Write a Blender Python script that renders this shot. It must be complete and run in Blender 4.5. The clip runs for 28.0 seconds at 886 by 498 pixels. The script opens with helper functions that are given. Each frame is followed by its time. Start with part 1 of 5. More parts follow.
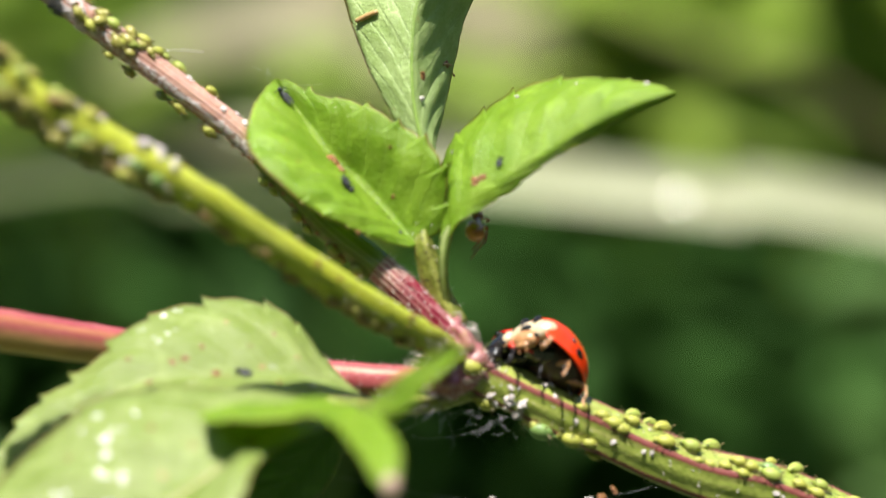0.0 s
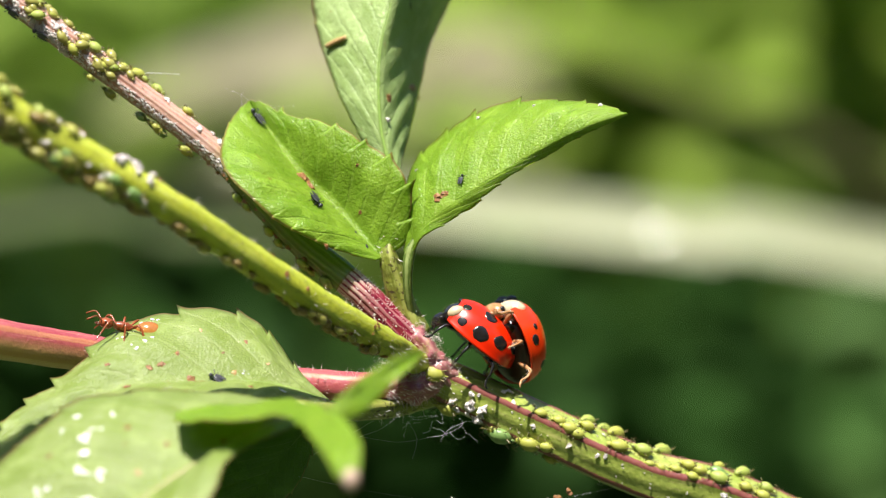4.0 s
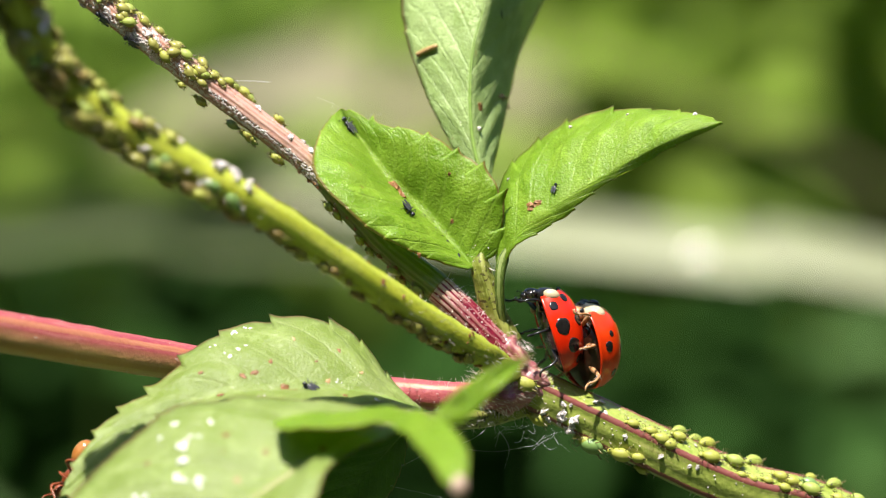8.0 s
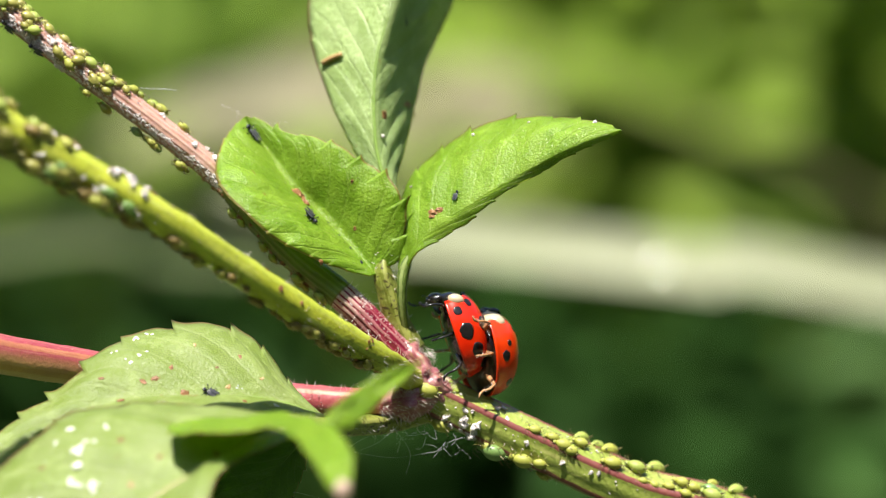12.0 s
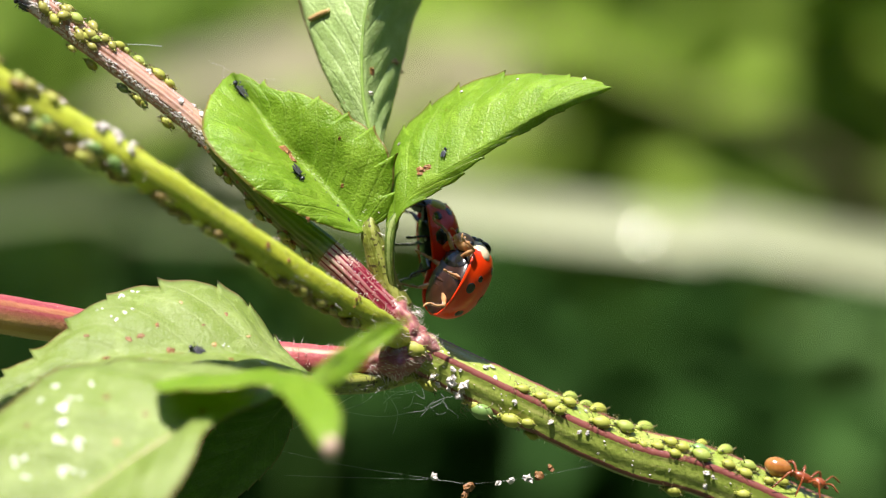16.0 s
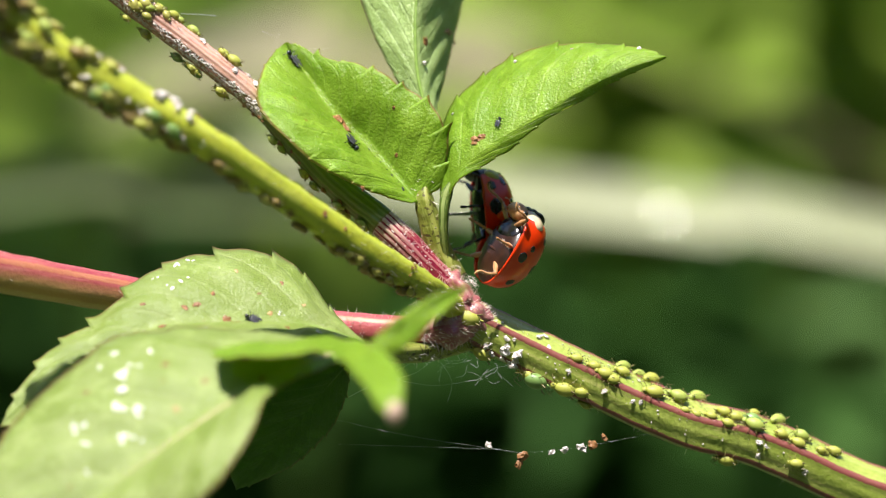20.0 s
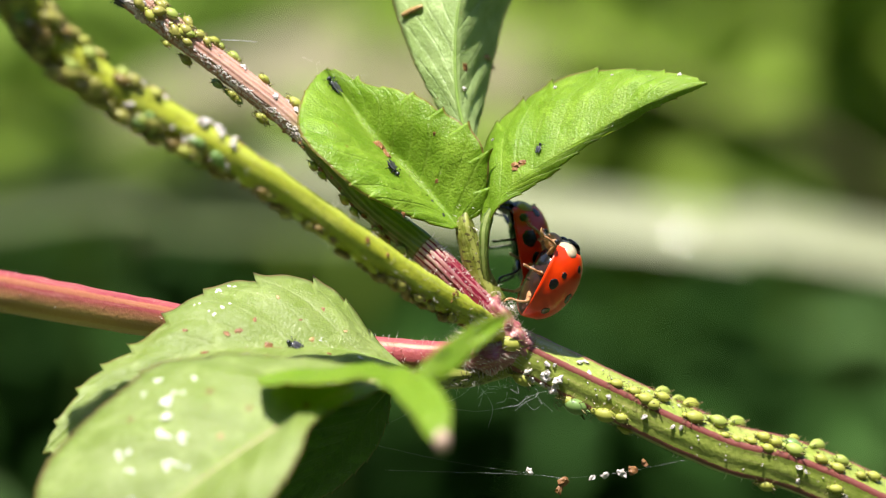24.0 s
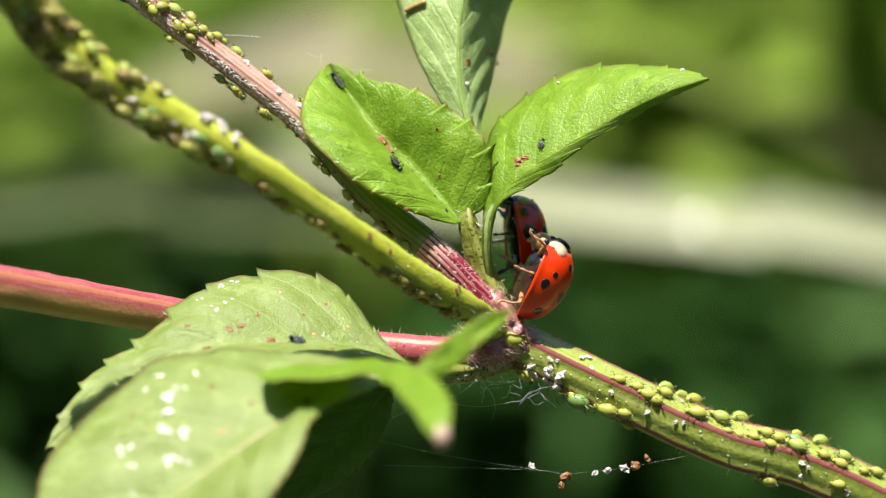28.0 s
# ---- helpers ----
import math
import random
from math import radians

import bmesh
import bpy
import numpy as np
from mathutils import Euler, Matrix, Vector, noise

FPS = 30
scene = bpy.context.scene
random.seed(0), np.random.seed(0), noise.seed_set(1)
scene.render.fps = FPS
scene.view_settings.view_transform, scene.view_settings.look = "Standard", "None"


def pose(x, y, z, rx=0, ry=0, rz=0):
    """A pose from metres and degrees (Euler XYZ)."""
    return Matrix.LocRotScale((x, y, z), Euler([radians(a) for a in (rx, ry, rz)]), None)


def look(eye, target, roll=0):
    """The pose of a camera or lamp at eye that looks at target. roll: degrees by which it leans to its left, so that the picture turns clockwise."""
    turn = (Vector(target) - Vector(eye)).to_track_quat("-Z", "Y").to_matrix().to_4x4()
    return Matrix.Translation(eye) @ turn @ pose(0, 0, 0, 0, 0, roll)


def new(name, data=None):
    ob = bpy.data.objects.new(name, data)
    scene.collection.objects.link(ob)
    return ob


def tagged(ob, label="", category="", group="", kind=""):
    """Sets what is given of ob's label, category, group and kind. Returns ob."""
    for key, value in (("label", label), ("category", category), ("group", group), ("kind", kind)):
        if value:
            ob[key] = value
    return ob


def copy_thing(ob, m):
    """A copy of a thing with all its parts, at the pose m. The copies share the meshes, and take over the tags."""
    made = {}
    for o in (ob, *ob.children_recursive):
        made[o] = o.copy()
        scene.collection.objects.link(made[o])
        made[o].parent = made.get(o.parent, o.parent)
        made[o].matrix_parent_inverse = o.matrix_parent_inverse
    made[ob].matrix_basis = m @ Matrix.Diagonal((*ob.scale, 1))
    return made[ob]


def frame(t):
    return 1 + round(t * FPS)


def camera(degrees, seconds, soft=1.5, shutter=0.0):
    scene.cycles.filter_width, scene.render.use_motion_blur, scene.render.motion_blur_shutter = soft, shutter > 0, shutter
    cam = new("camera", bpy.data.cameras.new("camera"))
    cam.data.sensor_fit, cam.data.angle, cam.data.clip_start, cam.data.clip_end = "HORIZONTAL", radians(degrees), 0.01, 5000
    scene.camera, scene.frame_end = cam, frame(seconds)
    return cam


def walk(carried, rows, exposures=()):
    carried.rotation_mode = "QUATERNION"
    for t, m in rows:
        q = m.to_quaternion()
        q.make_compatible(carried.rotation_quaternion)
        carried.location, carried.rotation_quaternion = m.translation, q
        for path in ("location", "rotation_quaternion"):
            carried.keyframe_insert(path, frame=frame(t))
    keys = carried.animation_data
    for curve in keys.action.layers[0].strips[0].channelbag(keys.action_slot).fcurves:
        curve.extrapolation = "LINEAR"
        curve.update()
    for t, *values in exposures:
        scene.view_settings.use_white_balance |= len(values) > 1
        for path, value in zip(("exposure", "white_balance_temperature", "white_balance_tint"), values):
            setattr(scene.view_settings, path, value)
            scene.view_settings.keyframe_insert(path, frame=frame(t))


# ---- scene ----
MM = 0.001

# ---------------------------------------------------------------- camera
cam = camera(12.0, 28.0, soft=1.12)
cam.data.dof.use_dof = True
cam.data.dof.focus_distance = 0.2340
cam.data.dof.aperture_fstop = 29.0
cam.data.dof.aperture_blades = 0

# seconds, eye x y z, target x z (the target's y lies 233 mm ahead), roll; millimetres and degrees
PATH = [
    (0.0, 3.386, -221.971, 2.987, 3.147, -1.407, -0.319),
    (0.5, 0.996, -222.368, 1.727, 3.218, -0.556, -0.246),
    (1.0, 1.643, -226.422, 0.376, 3.756, -0.807, -0.260),
    (1.5, 2.495, -231.819, -0.167, 4.465, -1.198, -0.258),
    (2.0, 3.802, -232.209, 0.619, 4.599, -0.808, -0.139),
    (2.5, 3.344, -232.469, 1.035, 4.734, -0.266, -0.095),
    (4.5, 6.015, -234.138, 1.144, 5.252, -0.553, -0.198),
    (5.0, 5.416, -234.075, 0.645, 5.023, -0.331, -0.189),
    (5.5, 5.058, -233.809, 0.325, 4.537, -0.141, -0.191),
    (6.0, 4.189, -233.797, -0.624, 3.806, -0.054, -0.188),
    (6.5, 2.797, -233.371, -0.441, 2.910, -0.026, -0.200),
    (7.0, 2.167, -233.497, -0.136, 2.030, -0.025, -0.239),
    (7.5, 2.015, -233.545, 0.185, 1.023, -0.000, -0.231),
    (8.0, -0.000, -233.000, -0.000, -0.000, 0.001, -0.000),
    (8.5, -0.061, -232.891, -1.052, -0.561, -0.070, -0.130),
    (9.0, 0.329, -233.265, -0.972, -0.399, -0.214, -0.167),
    (9.5, 0.518, -233.094, -0.845, 0.453, -0.424, -0.123),
    (10.0, 1.749, -233.179, -0.824, 1.629, -0.687, -0.077),
    (10.5, 3.732, -233.806, -0.382, 2.825, -0.954, -0.057),
    (11.0, 3.786, -233.753, -1.029, 3.976, -0.971, 0.083),
    (11.5, 5.011, -234.143, 0.180, 4.950, -0.375, 0.128),
    (12.0, 6.202, -234.256, -0.409, 5.491, 0.383, 0.064),
    (12.5, 6.115, -234.386, -1.504, 5.581, 0.759, -0.054),
    (14.5, 4.668, -233.093, -1.479, 5.808, -0.910, -0.042),
    (15.0, 4.774, -233.209, -1.593, 5.934, -1.362, -0.015),
    (15.5, 5.006, -232.832, -1.528, 6.048, -1.690, 0.139),
    (16.0, 5.847, -232.578, -1.412, 6.151, -1.960, 0.183),
    (16.5, 6.575, -232.767, -1.332, 6.290, -2.137, 0.186),
    (17.0, 6.481, -233.251, -2.143, 6.183, -2.261, 0.176),
    (17.5, 5.867, -232.918, -1.958, 5.345, -2.301, 0.178),
    (18.0, 3.726, -232.678, -2.131, 4.319, -2.338, 0.191),
    (18.5, 2.685, -232.486, -2.044, 3.693, -2.466, 0.169),
    (19.0, 2.166, -232.668, -1.993, 3.580, -2.801, 0.161),
    (19.5, 2.125, -232.617, -2.417, 3.410, -3.348, 0.199),
    (20.0, 2.545, -232.931, -2.538, 3.138, -3.674, 0.230),
    (20.5, 2.587, -233.077, -2.721, 2.809, -3.648, 0.166),
    (21.0, 3.236, -233.433, -2.353, 2.530, -3.460, 0.176),
    (21.5, 3.476, -233.533, -1.692, 2.244, -3.253, 0.205),
    (23.5, 0.205, -232.873, -2.467, 1.065, -2.436, 0.186),
    (24.0, 0.249, -233.228, -1.680, 0.870, -2.246, 0.212),
    (24.5, -0.184, -233.360, -1.586, 0.762, -2.131, 0.180),
    (25.0, -0.025, -232.923, -1.535, 0.703, -2.059, 0.192),
    (25.5, 0.660, -233.221, -1.118, 0.723, -1.996, 0.165),
    (26.0, 1.165, -233.380, -1.282, 0.735, -1.922, 0.197),
    (26.5, 1.237, -233.277, -0.655, 0.745, -1.929, 0.258),
    (27.0, 0.952, -233.326, -1.142, 0.714, -2.091, 0.251),
    (27.5, 1.248, -233.507, -0.982, 0.726, -2.300, 0.295),
    (28.0, 1.126, -233.315, -1.483, 0.723, -2.503, 0.251),
]
walk(cam, [(t, look((x * MM, y * MM, z * MM), (tx * MM, (y + 233) * MM, tz * MM), roll)) for t, x, y, z, tx, tz, roll in PATH])

# ---------------------------------------------------------------- light
SUN_FROM = Vector((-0.14, -0.42, 0.895)).normalized()
world = bpy.data.worlds.new("sky")
scene.world = world
world.use_nodes = True
sky = world.node_tree.nodes.new("ShaderNodeTexSky")
sky.sky_type, sky.sun_disc = "NISHITA", False
sky.sun_elevation = math.asin(SUN_FROM.z)
sky.sun_rotation = math.atan2(SUN_FROM.x, SUN_FROM.y)
back = world.node_tree.nodes["Background"]
back.inputs["Strength"].default_value = 0.085
world.node_tree.links.new(sky.outputs["Color"], back.inputs["Color"])
sun_data = bpy.data.lights.new("sun", "SUN")
sun_data.energy, sun_data.angle, sun_data.color = 5.0, radians(0.6), (1.0, 0.96, 0.90)
sun = new("sun", sun_data)
sun.matrix_world = look(SUN_FROM * 3, (0, 0, 0))
scene.view_settings.exposure = 1.04


# ---------------------------------------------------------------- materials
def material(name):
    m = bpy.data.materials.new(name)
    m.use_nodes = True
    nt = m.node_tree
    return m, nt, nt.nodes["Principled BSDF"]


def node(nt, kind, **inputs):
    n = nt.nodes.new(kind)
    for key, value in inputs.items():
        n.inputs[key.replace("_", " ")].default_value = value
    return n


def ramp(nt, source, stops):
    r = nt.nodes.new("ShaderNodeValToRGB")
    els = r.color_ramp.elements
    while len(els) < len(stops):
        els.new(0.5)
    for el, (p, c) in zip(els, stops):
        el.position, el.color = p, (*c, 1)
    nt.links.new(source, r.inputs["Fac"])
    return r.outputs["Color"]


def mix(nt, fac, a, b, blend="MIX"):
    n = nt.nodes.new("ShaderNodeMix")
    n.data_type, n.blend_type = "RGBA", blend
    for sock, value in ((n.inputs[0], fac), (n.inputs[6], a), (n.inputs[7], b)):
        if isinstance(value, (int, float)):
            sock.default_value = value
        elif isinstance(value, tuple):
            sock.default_value = (*value, 1)
        else:
            nt.links.new(value, sock)
    return n.outputs[2]


def calc(nt, op, a, b=0.0, c=0.0):
    n = nt.nodes.new("ShaderNodeMath")
    n.operation = op
    for sock, value in zip(n.inputs, (a, b, c)):
        if isinstance(value, (int, float)):
            sock.default_value = value
        else:
            nt.links.new(value, sock)
    return n.outputs[0]


def noise_of(nt, per_mm, detail=3.0, rough=0.55):
    tc = nt.nodes.new("ShaderNodeTexCoord")
    n = node(nt, "ShaderNodeTexNoise", Scale=per_mm * 1000.0, Detail=detail, Roughness=rough)
    nt.links.new(tc.outputs["Object"], n.inputs["Vector"])
    return n.outputs["Fac"]


def relief(nt, bsdf, height, depth_mm, strength=0.6):
    b = node(nt, "ShaderNodeBump", Strength=strength, Distance=depth_mm * MM)
    nt.links.new(height, b.inputs["Height"])
    nt.links.new(b.outputs["Normal"], bsdf.inputs["Normal"])
    return b


def simple(name, low, high, per_mm=2.0, rough=0.5, metal=0.0, bump=0.03, coat=0.0):
    m, nt, b = material(name)
    fine, broad = noise_of(nt, per_mm), noise_of(nt, per_mm * 0.22, 2.0)
    c = ramp(nt, fine, [(0.3, low), (0.7, high)])
    c = mix(nt, 0.35, c, ramp(nt, broad, [(0.35, low), (0.65, high)]))
    nt.links.new(c, b.inputs["Base Color"])
    b.inputs["Roughness"].default_value, b.inputs["Metallic"].default_value = rough, metal
    b.inputs["Coat Weight"].default_value = coat
    b.inputs["Coat Roughness"].default_value = 0.08
    if bump:
        relief(nt, b, fine, bump)
    return m


def leaf_material(name, dark, light, vein, see_through=0.32, rough=0.38, spots=0.5, veins=11.0):
    """Leaf blade: UV x runs from base to tip, y across (0.5 on the midrib)."""
    m, nt, b = material(name)
    uv = nt.nodes.new("ShaderNodeUVMap")
    sep = nt.nodes.new("ShaderNodeSeparateXYZ")
    nt.links.new(uv.outputs["UV"], sep.inputs["Vector"])
    s, t = sep.outputs["X"], sep.outputs["Y"]
    off = calc(nt, "ABSOLUTE", calc(nt, "SUBTRACT", t, 0.5))
    wob = calc(nt, "MULTIPLY", noise_of(nt, 0.35, 2.0), 0.5)
    phase = calc(nt, "ADD", calc(nt, "MULTIPLY", calc(nt, "SUBTRACT", s, calc(nt, "MULTIPLY", off, 0.55)), veins), wob)
    tri = calc(nt, "ABSOLUTE", calc(nt, "SUBTRACT", calc(nt, "FRACT", phase), 0.5))
    lateral = calc(nt, "SUBTRACT", 1.0, calc(nt, "MINIMUM", calc(nt, "MULTIPLY", tri, 9.0), 1.0))
    rib = calc(nt, "SUBTRACT", 1.0, calc(nt, "MINIMUM", calc(nt, "MULTIPLY", off, 34.0), 1.0))
    fine, broad = noise_of(nt, 5.5, 4.0, 0.65), noise_of(nt, 0.45, 3.0)
    grain = noise_of(nt, 16.0, 2.0, 0.7)
    c = ramp(nt, fine, [(0.3, dark), (0.7, light)])
    c = mix(nt, 0.5, c, ramp(nt, broad, [(0.38, dark), (0.62, light)]))
    c = mix(nt, calc(nt, "MULTIPLY", calc(nt, "GREATER_THAN", noise_of(nt, 0.8, 3.0, 0.7), 0.58), 0.35), c, tuple(min(1.0, 1.35 * q) for q in light))
    c = mix(nt, calc(nt, "MULTIPLY", lateral, 0.18), c, vein)
    c = mix(nt, calc(nt, "MULTIPLY", rib, 0.12), c, vein)
    patch = calc(nt, "MULTIPLY", calc(nt, "GREATER_THAN", noise_of(nt, 1.1, 2.0), 0.76 - 0.05 * spots), 0.55)
    c = mix(nt, patch, c, (0.26, 0.12, 0.03))
    edge = calc(nt, "MULTIPLY", calc(nt, "GREATER_THAN", off, 0.487), 0.75)
    c = mix(nt, edge, c, (0.28, 0.13, 0.06))
    nt.links.new(c, b.inputs["Base Color"])
    gloss = calc(nt, "ADD", calc(nt, "MULTIPLY", grain, 0.5), rough - 0.3)
    nt.links.new(gloss, b.inputs["Roughness"])
    wrinkle = noise_of(nt, 1.3, 3.0, 0.6)
    tc = nt.nodes.new("ShaderNodeTexCoord")
    cells = node(nt, "ShaderNodeTexVoronoi", Scale=7000.0)
    nt.links.new(tc.outputs["Object"], cells.inputs["Vector"])
    height = calc(nt, "ADD", calc(nt, "ADD", calc(nt, "ADD", calc(nt, "MULTIPLY", fine, 0.8), calc(nt, "SUBTRACT", calc(nt, "MULTIPLY", grain, 0.45), calc(nt, "MULTIPLY", cells.outputs["Distance"], 0.55))), calc(nt, "MULTIPLY", wrinkle, 1.0)), calc(nt, "MULTIPLY", lateral, -0.5))
    relief(nt, b, height, 0.055, 1.0)
    tr = nt.nodes.new("ShaderNodeBsdfTranslucent")
    nt.links.new(mix(nt, 0.5, c, (0.50, 0.68, 0.04)), tr.inputs["Color"])
    ms = nt.nodes.new("ShaderNodeMixShader")
    ms.inputs[0].default_value = see_through
    nt.links.new(b.outputs[0], ms.inputs[1])
    nt.links.new(tr.outputs[0], ms.inputs[2])
    nt.links.new(ms.outputs[0], nt.nodes["Material Output"].inputs["Surface"])
    return m


def stem_material(name, base_a, base_b, ridge, ridges, sharp=0.5, along=None, rough=0.45, spots=0.0, foot=None, streaks=(0.25, 0.3, 0.1), pale=(0.42, 0.46, 0.16), show=0.85, under=None):
    """Stem: UV x runs round the stem, y along it. along: a second pair of colours towards the end, and where it begins and is full."""
    m, nt, b = material(name)
    uv = nt.nodes.new("ShaderNodeUVMap")
    sep = nt.nodes.new("ShaderNodeSeparateXYZ")
    nt.links.new(uv.outputs["UV"], sep.inputs["Vector"])
    u, v = sep.outputs["X"], sep.outputs["Y"]
    wave = calc(nt, "ADD", calc(nt, "MULTIPLY", calc(nt, "COSINE", calc(nt, "MULTIPLY", u, 2 * math.pi * ridges)), 0.5), 0.5)
    fine, broad = noise_of(nt, 4.0, 4.0), noise_of(nt, 0.5, 2.0)
    c = ramp(nt, fine, [(0.3, base_a), (0.7, base_b)])
    c = mix(nt, 0.4, c, ramp(nt, broad, [(0.35, base_a), (0.65, base_b)]))
    stretch = nt.nodes.new("ShaderNodeCombineXYZ")
    nt.links.new(calc(nt, "MULTIPLY", u, 34.0), stretch.inputs[0])
    nt.links.new(calc(nt, "MULTIPLY", v, 9.0), stretch.inputs[1])
    streak = node(nt, "ShaderNodeTexNoise", Scale=1.0, Detail=3.0, Roughness=0.6)
    nt.links.new(stretch.outputs[0], streak.inputs["Vector"])
    c = mix(nt, calc(nt, "MULTIPLY", calc(nt, "GREATER_THAN", streak.outputs["Fac"], 0.55), 0.45), c, mix(nt, 0.5, c, streaks, "MULTIPLY"))
    c = mix(nt, calc(nt, "MULTIPLY", calc(nt, "LESS_THAN", streak.outputs["Fac"], 0.42), 0.35), c, pale)
    if under:
        low = calc(nt, "ADD", calc(nt, "COSINE", calc(nt, "MULTIPLY", calc(nt, "SUBTRACT", u, 0.47), 2 * math.pi)), calc(nt, "MULTIPLY", streak.outputs["Fac"], 0.5))
        f = nt.nodes.new("ShaderNodeMapRange")
        nt.links.new(low, f.inputs[0])
        f.inputs[1].default_value, f.inputs[2].default_value = 0.45, 1.1
        g = nt.nodes.new("ShaderNodeMapRange")
        nt.links.new(v, g.inputs[0])
        g.inputs[1].default_value, g.inputs[2].default_value = 0.42, 0.6
        c = mix(nt, calc(nt, "MULTIPLY", calc(nt, "MULTIPLY", f.outputs[0], g.outputs[0]), 0.85), c, under)
    on = calc(nt, "GREATER_THAN", calc(nt, "ADD", wave, calc(nt, "MULTIPLY", fine, 0.15)), sharp)
    c = mix(nt, calc(nt, "MULTIPLY", on, show), c, ridge)
    if along:
        colour, start, full = along
        f = nt.nodes.new("ShaderNodeMapRange")
        nt.links.new(calc(nt, "ADD", v, calc(nt, "MULTIPLY", calc(nt, "SUBTRACT", broad, 0.5), 0.06)), f.inputs[0])
        f.inputs[1].default_value, f.inputs[2].default_value = start, full
        c = mix(nt, calc(nt, "MULTIPLY", f.outputs[0], 0.9), c, mix(nt, on, colour[0], colour[1]))
    # foot: crimson, its paler streaks standing for glints on the ribs
    if foot:
        f = nt.nodes.new("ShaderNodeMapRange")
        nt.links.new(v, f.inputs[0])
        f.inputs[1].default_value, f.inputs[2].default_value = foot[2] + 0.004, foot[2] - 0.004
        c = mix(nt, f.outputs[0], c, mix(nt, calc(nt, "MULTIPLY", calc(nt, "GREATER_THAN", calc(nt, "ADD", calc(nt, "MULTIPLY", wave, 0.45), calc(nt, "MULTIPLY", streak.outputs["Fac"], 1.9)), 1.26), 0.75), ramp(nt, fine, [(0.35, foot[0]), (0.65, tuple(1.5 * q for q in foot[0]))]), foot[1]))
    if foot:
        f = nt.nodes.new("ShaderNodeMapRange")
        nt.links.new(v, f.inputs[0])
        f.inputs[1].default_value, f.inputs[2].default_value = foot[2] - 0.06, foot[2] - 0.02
        below = calc(nt, "LESS_THAN", v, foot[2])
        # cream ribs at the foot's upper end: a highlight put into the colour
        dry = calc(nt, "GREATER_THAN", calc(nt, "ADD", wave, calc(nt, "MULTIPLY", streak.outputs["Fac"], 0.9)), 0.72)
        c = mix(nt, calc(nt, "MULTIPLY", calc(nt, "MULTIPLY", calc(nt, "MULTIPLY", f.outputs[0], below), dry), 0.62), c, (0.62, 0.48, 0.38))
    if spots:
        c = mix(nt, calc(nt, "MULTIPLY", calc(nt, "GREATER_THAN", noise_of(nt, 3.2, 2.0), 0.60), spots), c, (0.06, 0.04, 0.015))
    nt.links.new(c, b.inputs["Base Color"])
    b.inputs["Roughness"].default_value = rough
    b.inputs["Subsurface Weight"].default_value = 0.12
    b.inputs["Subsurface Radius"].default_value = (0.6 * MM, 0.8 * MM, 0.3 * MM)
    b.inputs["Subsurface Scale"].default_value = 1.0
    relief(nt, b, calc(nt, "ADD", fine, calc(nt, "MULTIPLY", wave, 0.8)), 0.055, 0.8)
    return m


LEAF = leaf_material("leaf_green", (0.1751, 0.3301, 0.0155), (0.3317, 0.495, 0.0516), (0.46, 0.60, 0.13), see_through=0.46, rough=0.34)
LEAF_PALE = leaf_material("leaf_pale_green", (0.228, 0.314, 0.052), (0.348, 0.420, 0.142), (0.54, 0.58, 0.28), see_through=0.42, rough=0.38)
# paler leaf green: the upright leaflet's sky sheen put into its colour
LEAF_SHEEN = leaf_material("leaf_sheen_green", (0.31, 0.44, 0.127), (0.46, 0.58, 0.236), (0.51, 0.61, 0.295), see_through=0.3, rough=0.32)
LEAF_YOUNG = leaf_material("young_leaf_green", (0.15, 0.29, 0.012), (0.30, 0.45, 0.035), (0.38, 0.50, 0.10), see_through=0.42, rough=0.36)
# darker copy of the leaf green: the lower leaflet's shade in its colour
LEAF_SHADED = leaf_material("leaf_shaded_green", (0.04, 0.13, 0.012), (0.09, 0.22, 0.02), (0.2, 0.33, 0.06))
FIBRE = simple("leaf_rib", (0.1584, 0.2706, 0.04), (0.2592, 0.3772, 0.08), 2.5, 0.5)
RIB_PINK = simple("pinkish_leaf_rib", (0.36, 0.26, 0.16), (0.52, 0.38, 0.26), 2.5, 0.5)
TIP_BROWN = simple("withered_tip", (0.35, 0.22, 0.14), (0.6, 0.45, 0.35), 3.0, 0.6)
STEM_MAIN = stem_material("main_stem_skin", (0.2171, 0.2821, 0.0394), (0.3656, 0.4138, 0.0945), (0.20, 0.018, 0.05), 5, 0.96, rough=0.34, streaks=(0.62, 0.68, 0.4), pale=(0.46, 0.40, 0.16))
STEM_RIBBED = stem_material("ribbed_stem_skin", (0.40, 0.18, 0.13), (0.56, 0.34, 0.25), (0.58, 0.42, 0.36), 15, 0.62, rough=0.25, streaks=(0.6, 0.35, 0.25), pale=(0.62, 0.50, 0.46), show=0.4,
                            along=(((0.10, 0.19, 0.02), (0.14, 0.23, 0.03)), 0.47, 0.43), foot=((0.15, 0.011, 0.026), (0.40, 0.17, 0.17), 0.232))
STEM_NEAR = stem_material("green_stem_skin", (0.3236, 0.37, 0.0192), (0.4802, 0.5, 0.042), (0.42, 0.47, 0.05), 6, 0.8, rough=0.5, spots=0.25)
STALK_RED = stem_material("red_stalk_skin", (0.29, 0.04, 0.06), (0.42, 0.11, 0.10), (0.42, 0.20, 0.07), 5, 0.9, rough=0.46, streaks=(0.6, 0.25, 0.35), pale=(0.52, 0.24, 0.18), show=0.5, under=(0.52, 0.36, 0.12))
NODE_SKIN = stem_material("node_skin", (0.24, 0.035, 0.07), (0.46, 0.22, 0.2), (0.5, 0.42, 0.3), 7, 0.9, rough=0.3, streaks=(0.5, 0.2, 0.25), pale=(0.36, 0.30, 0.10), show=0.2)
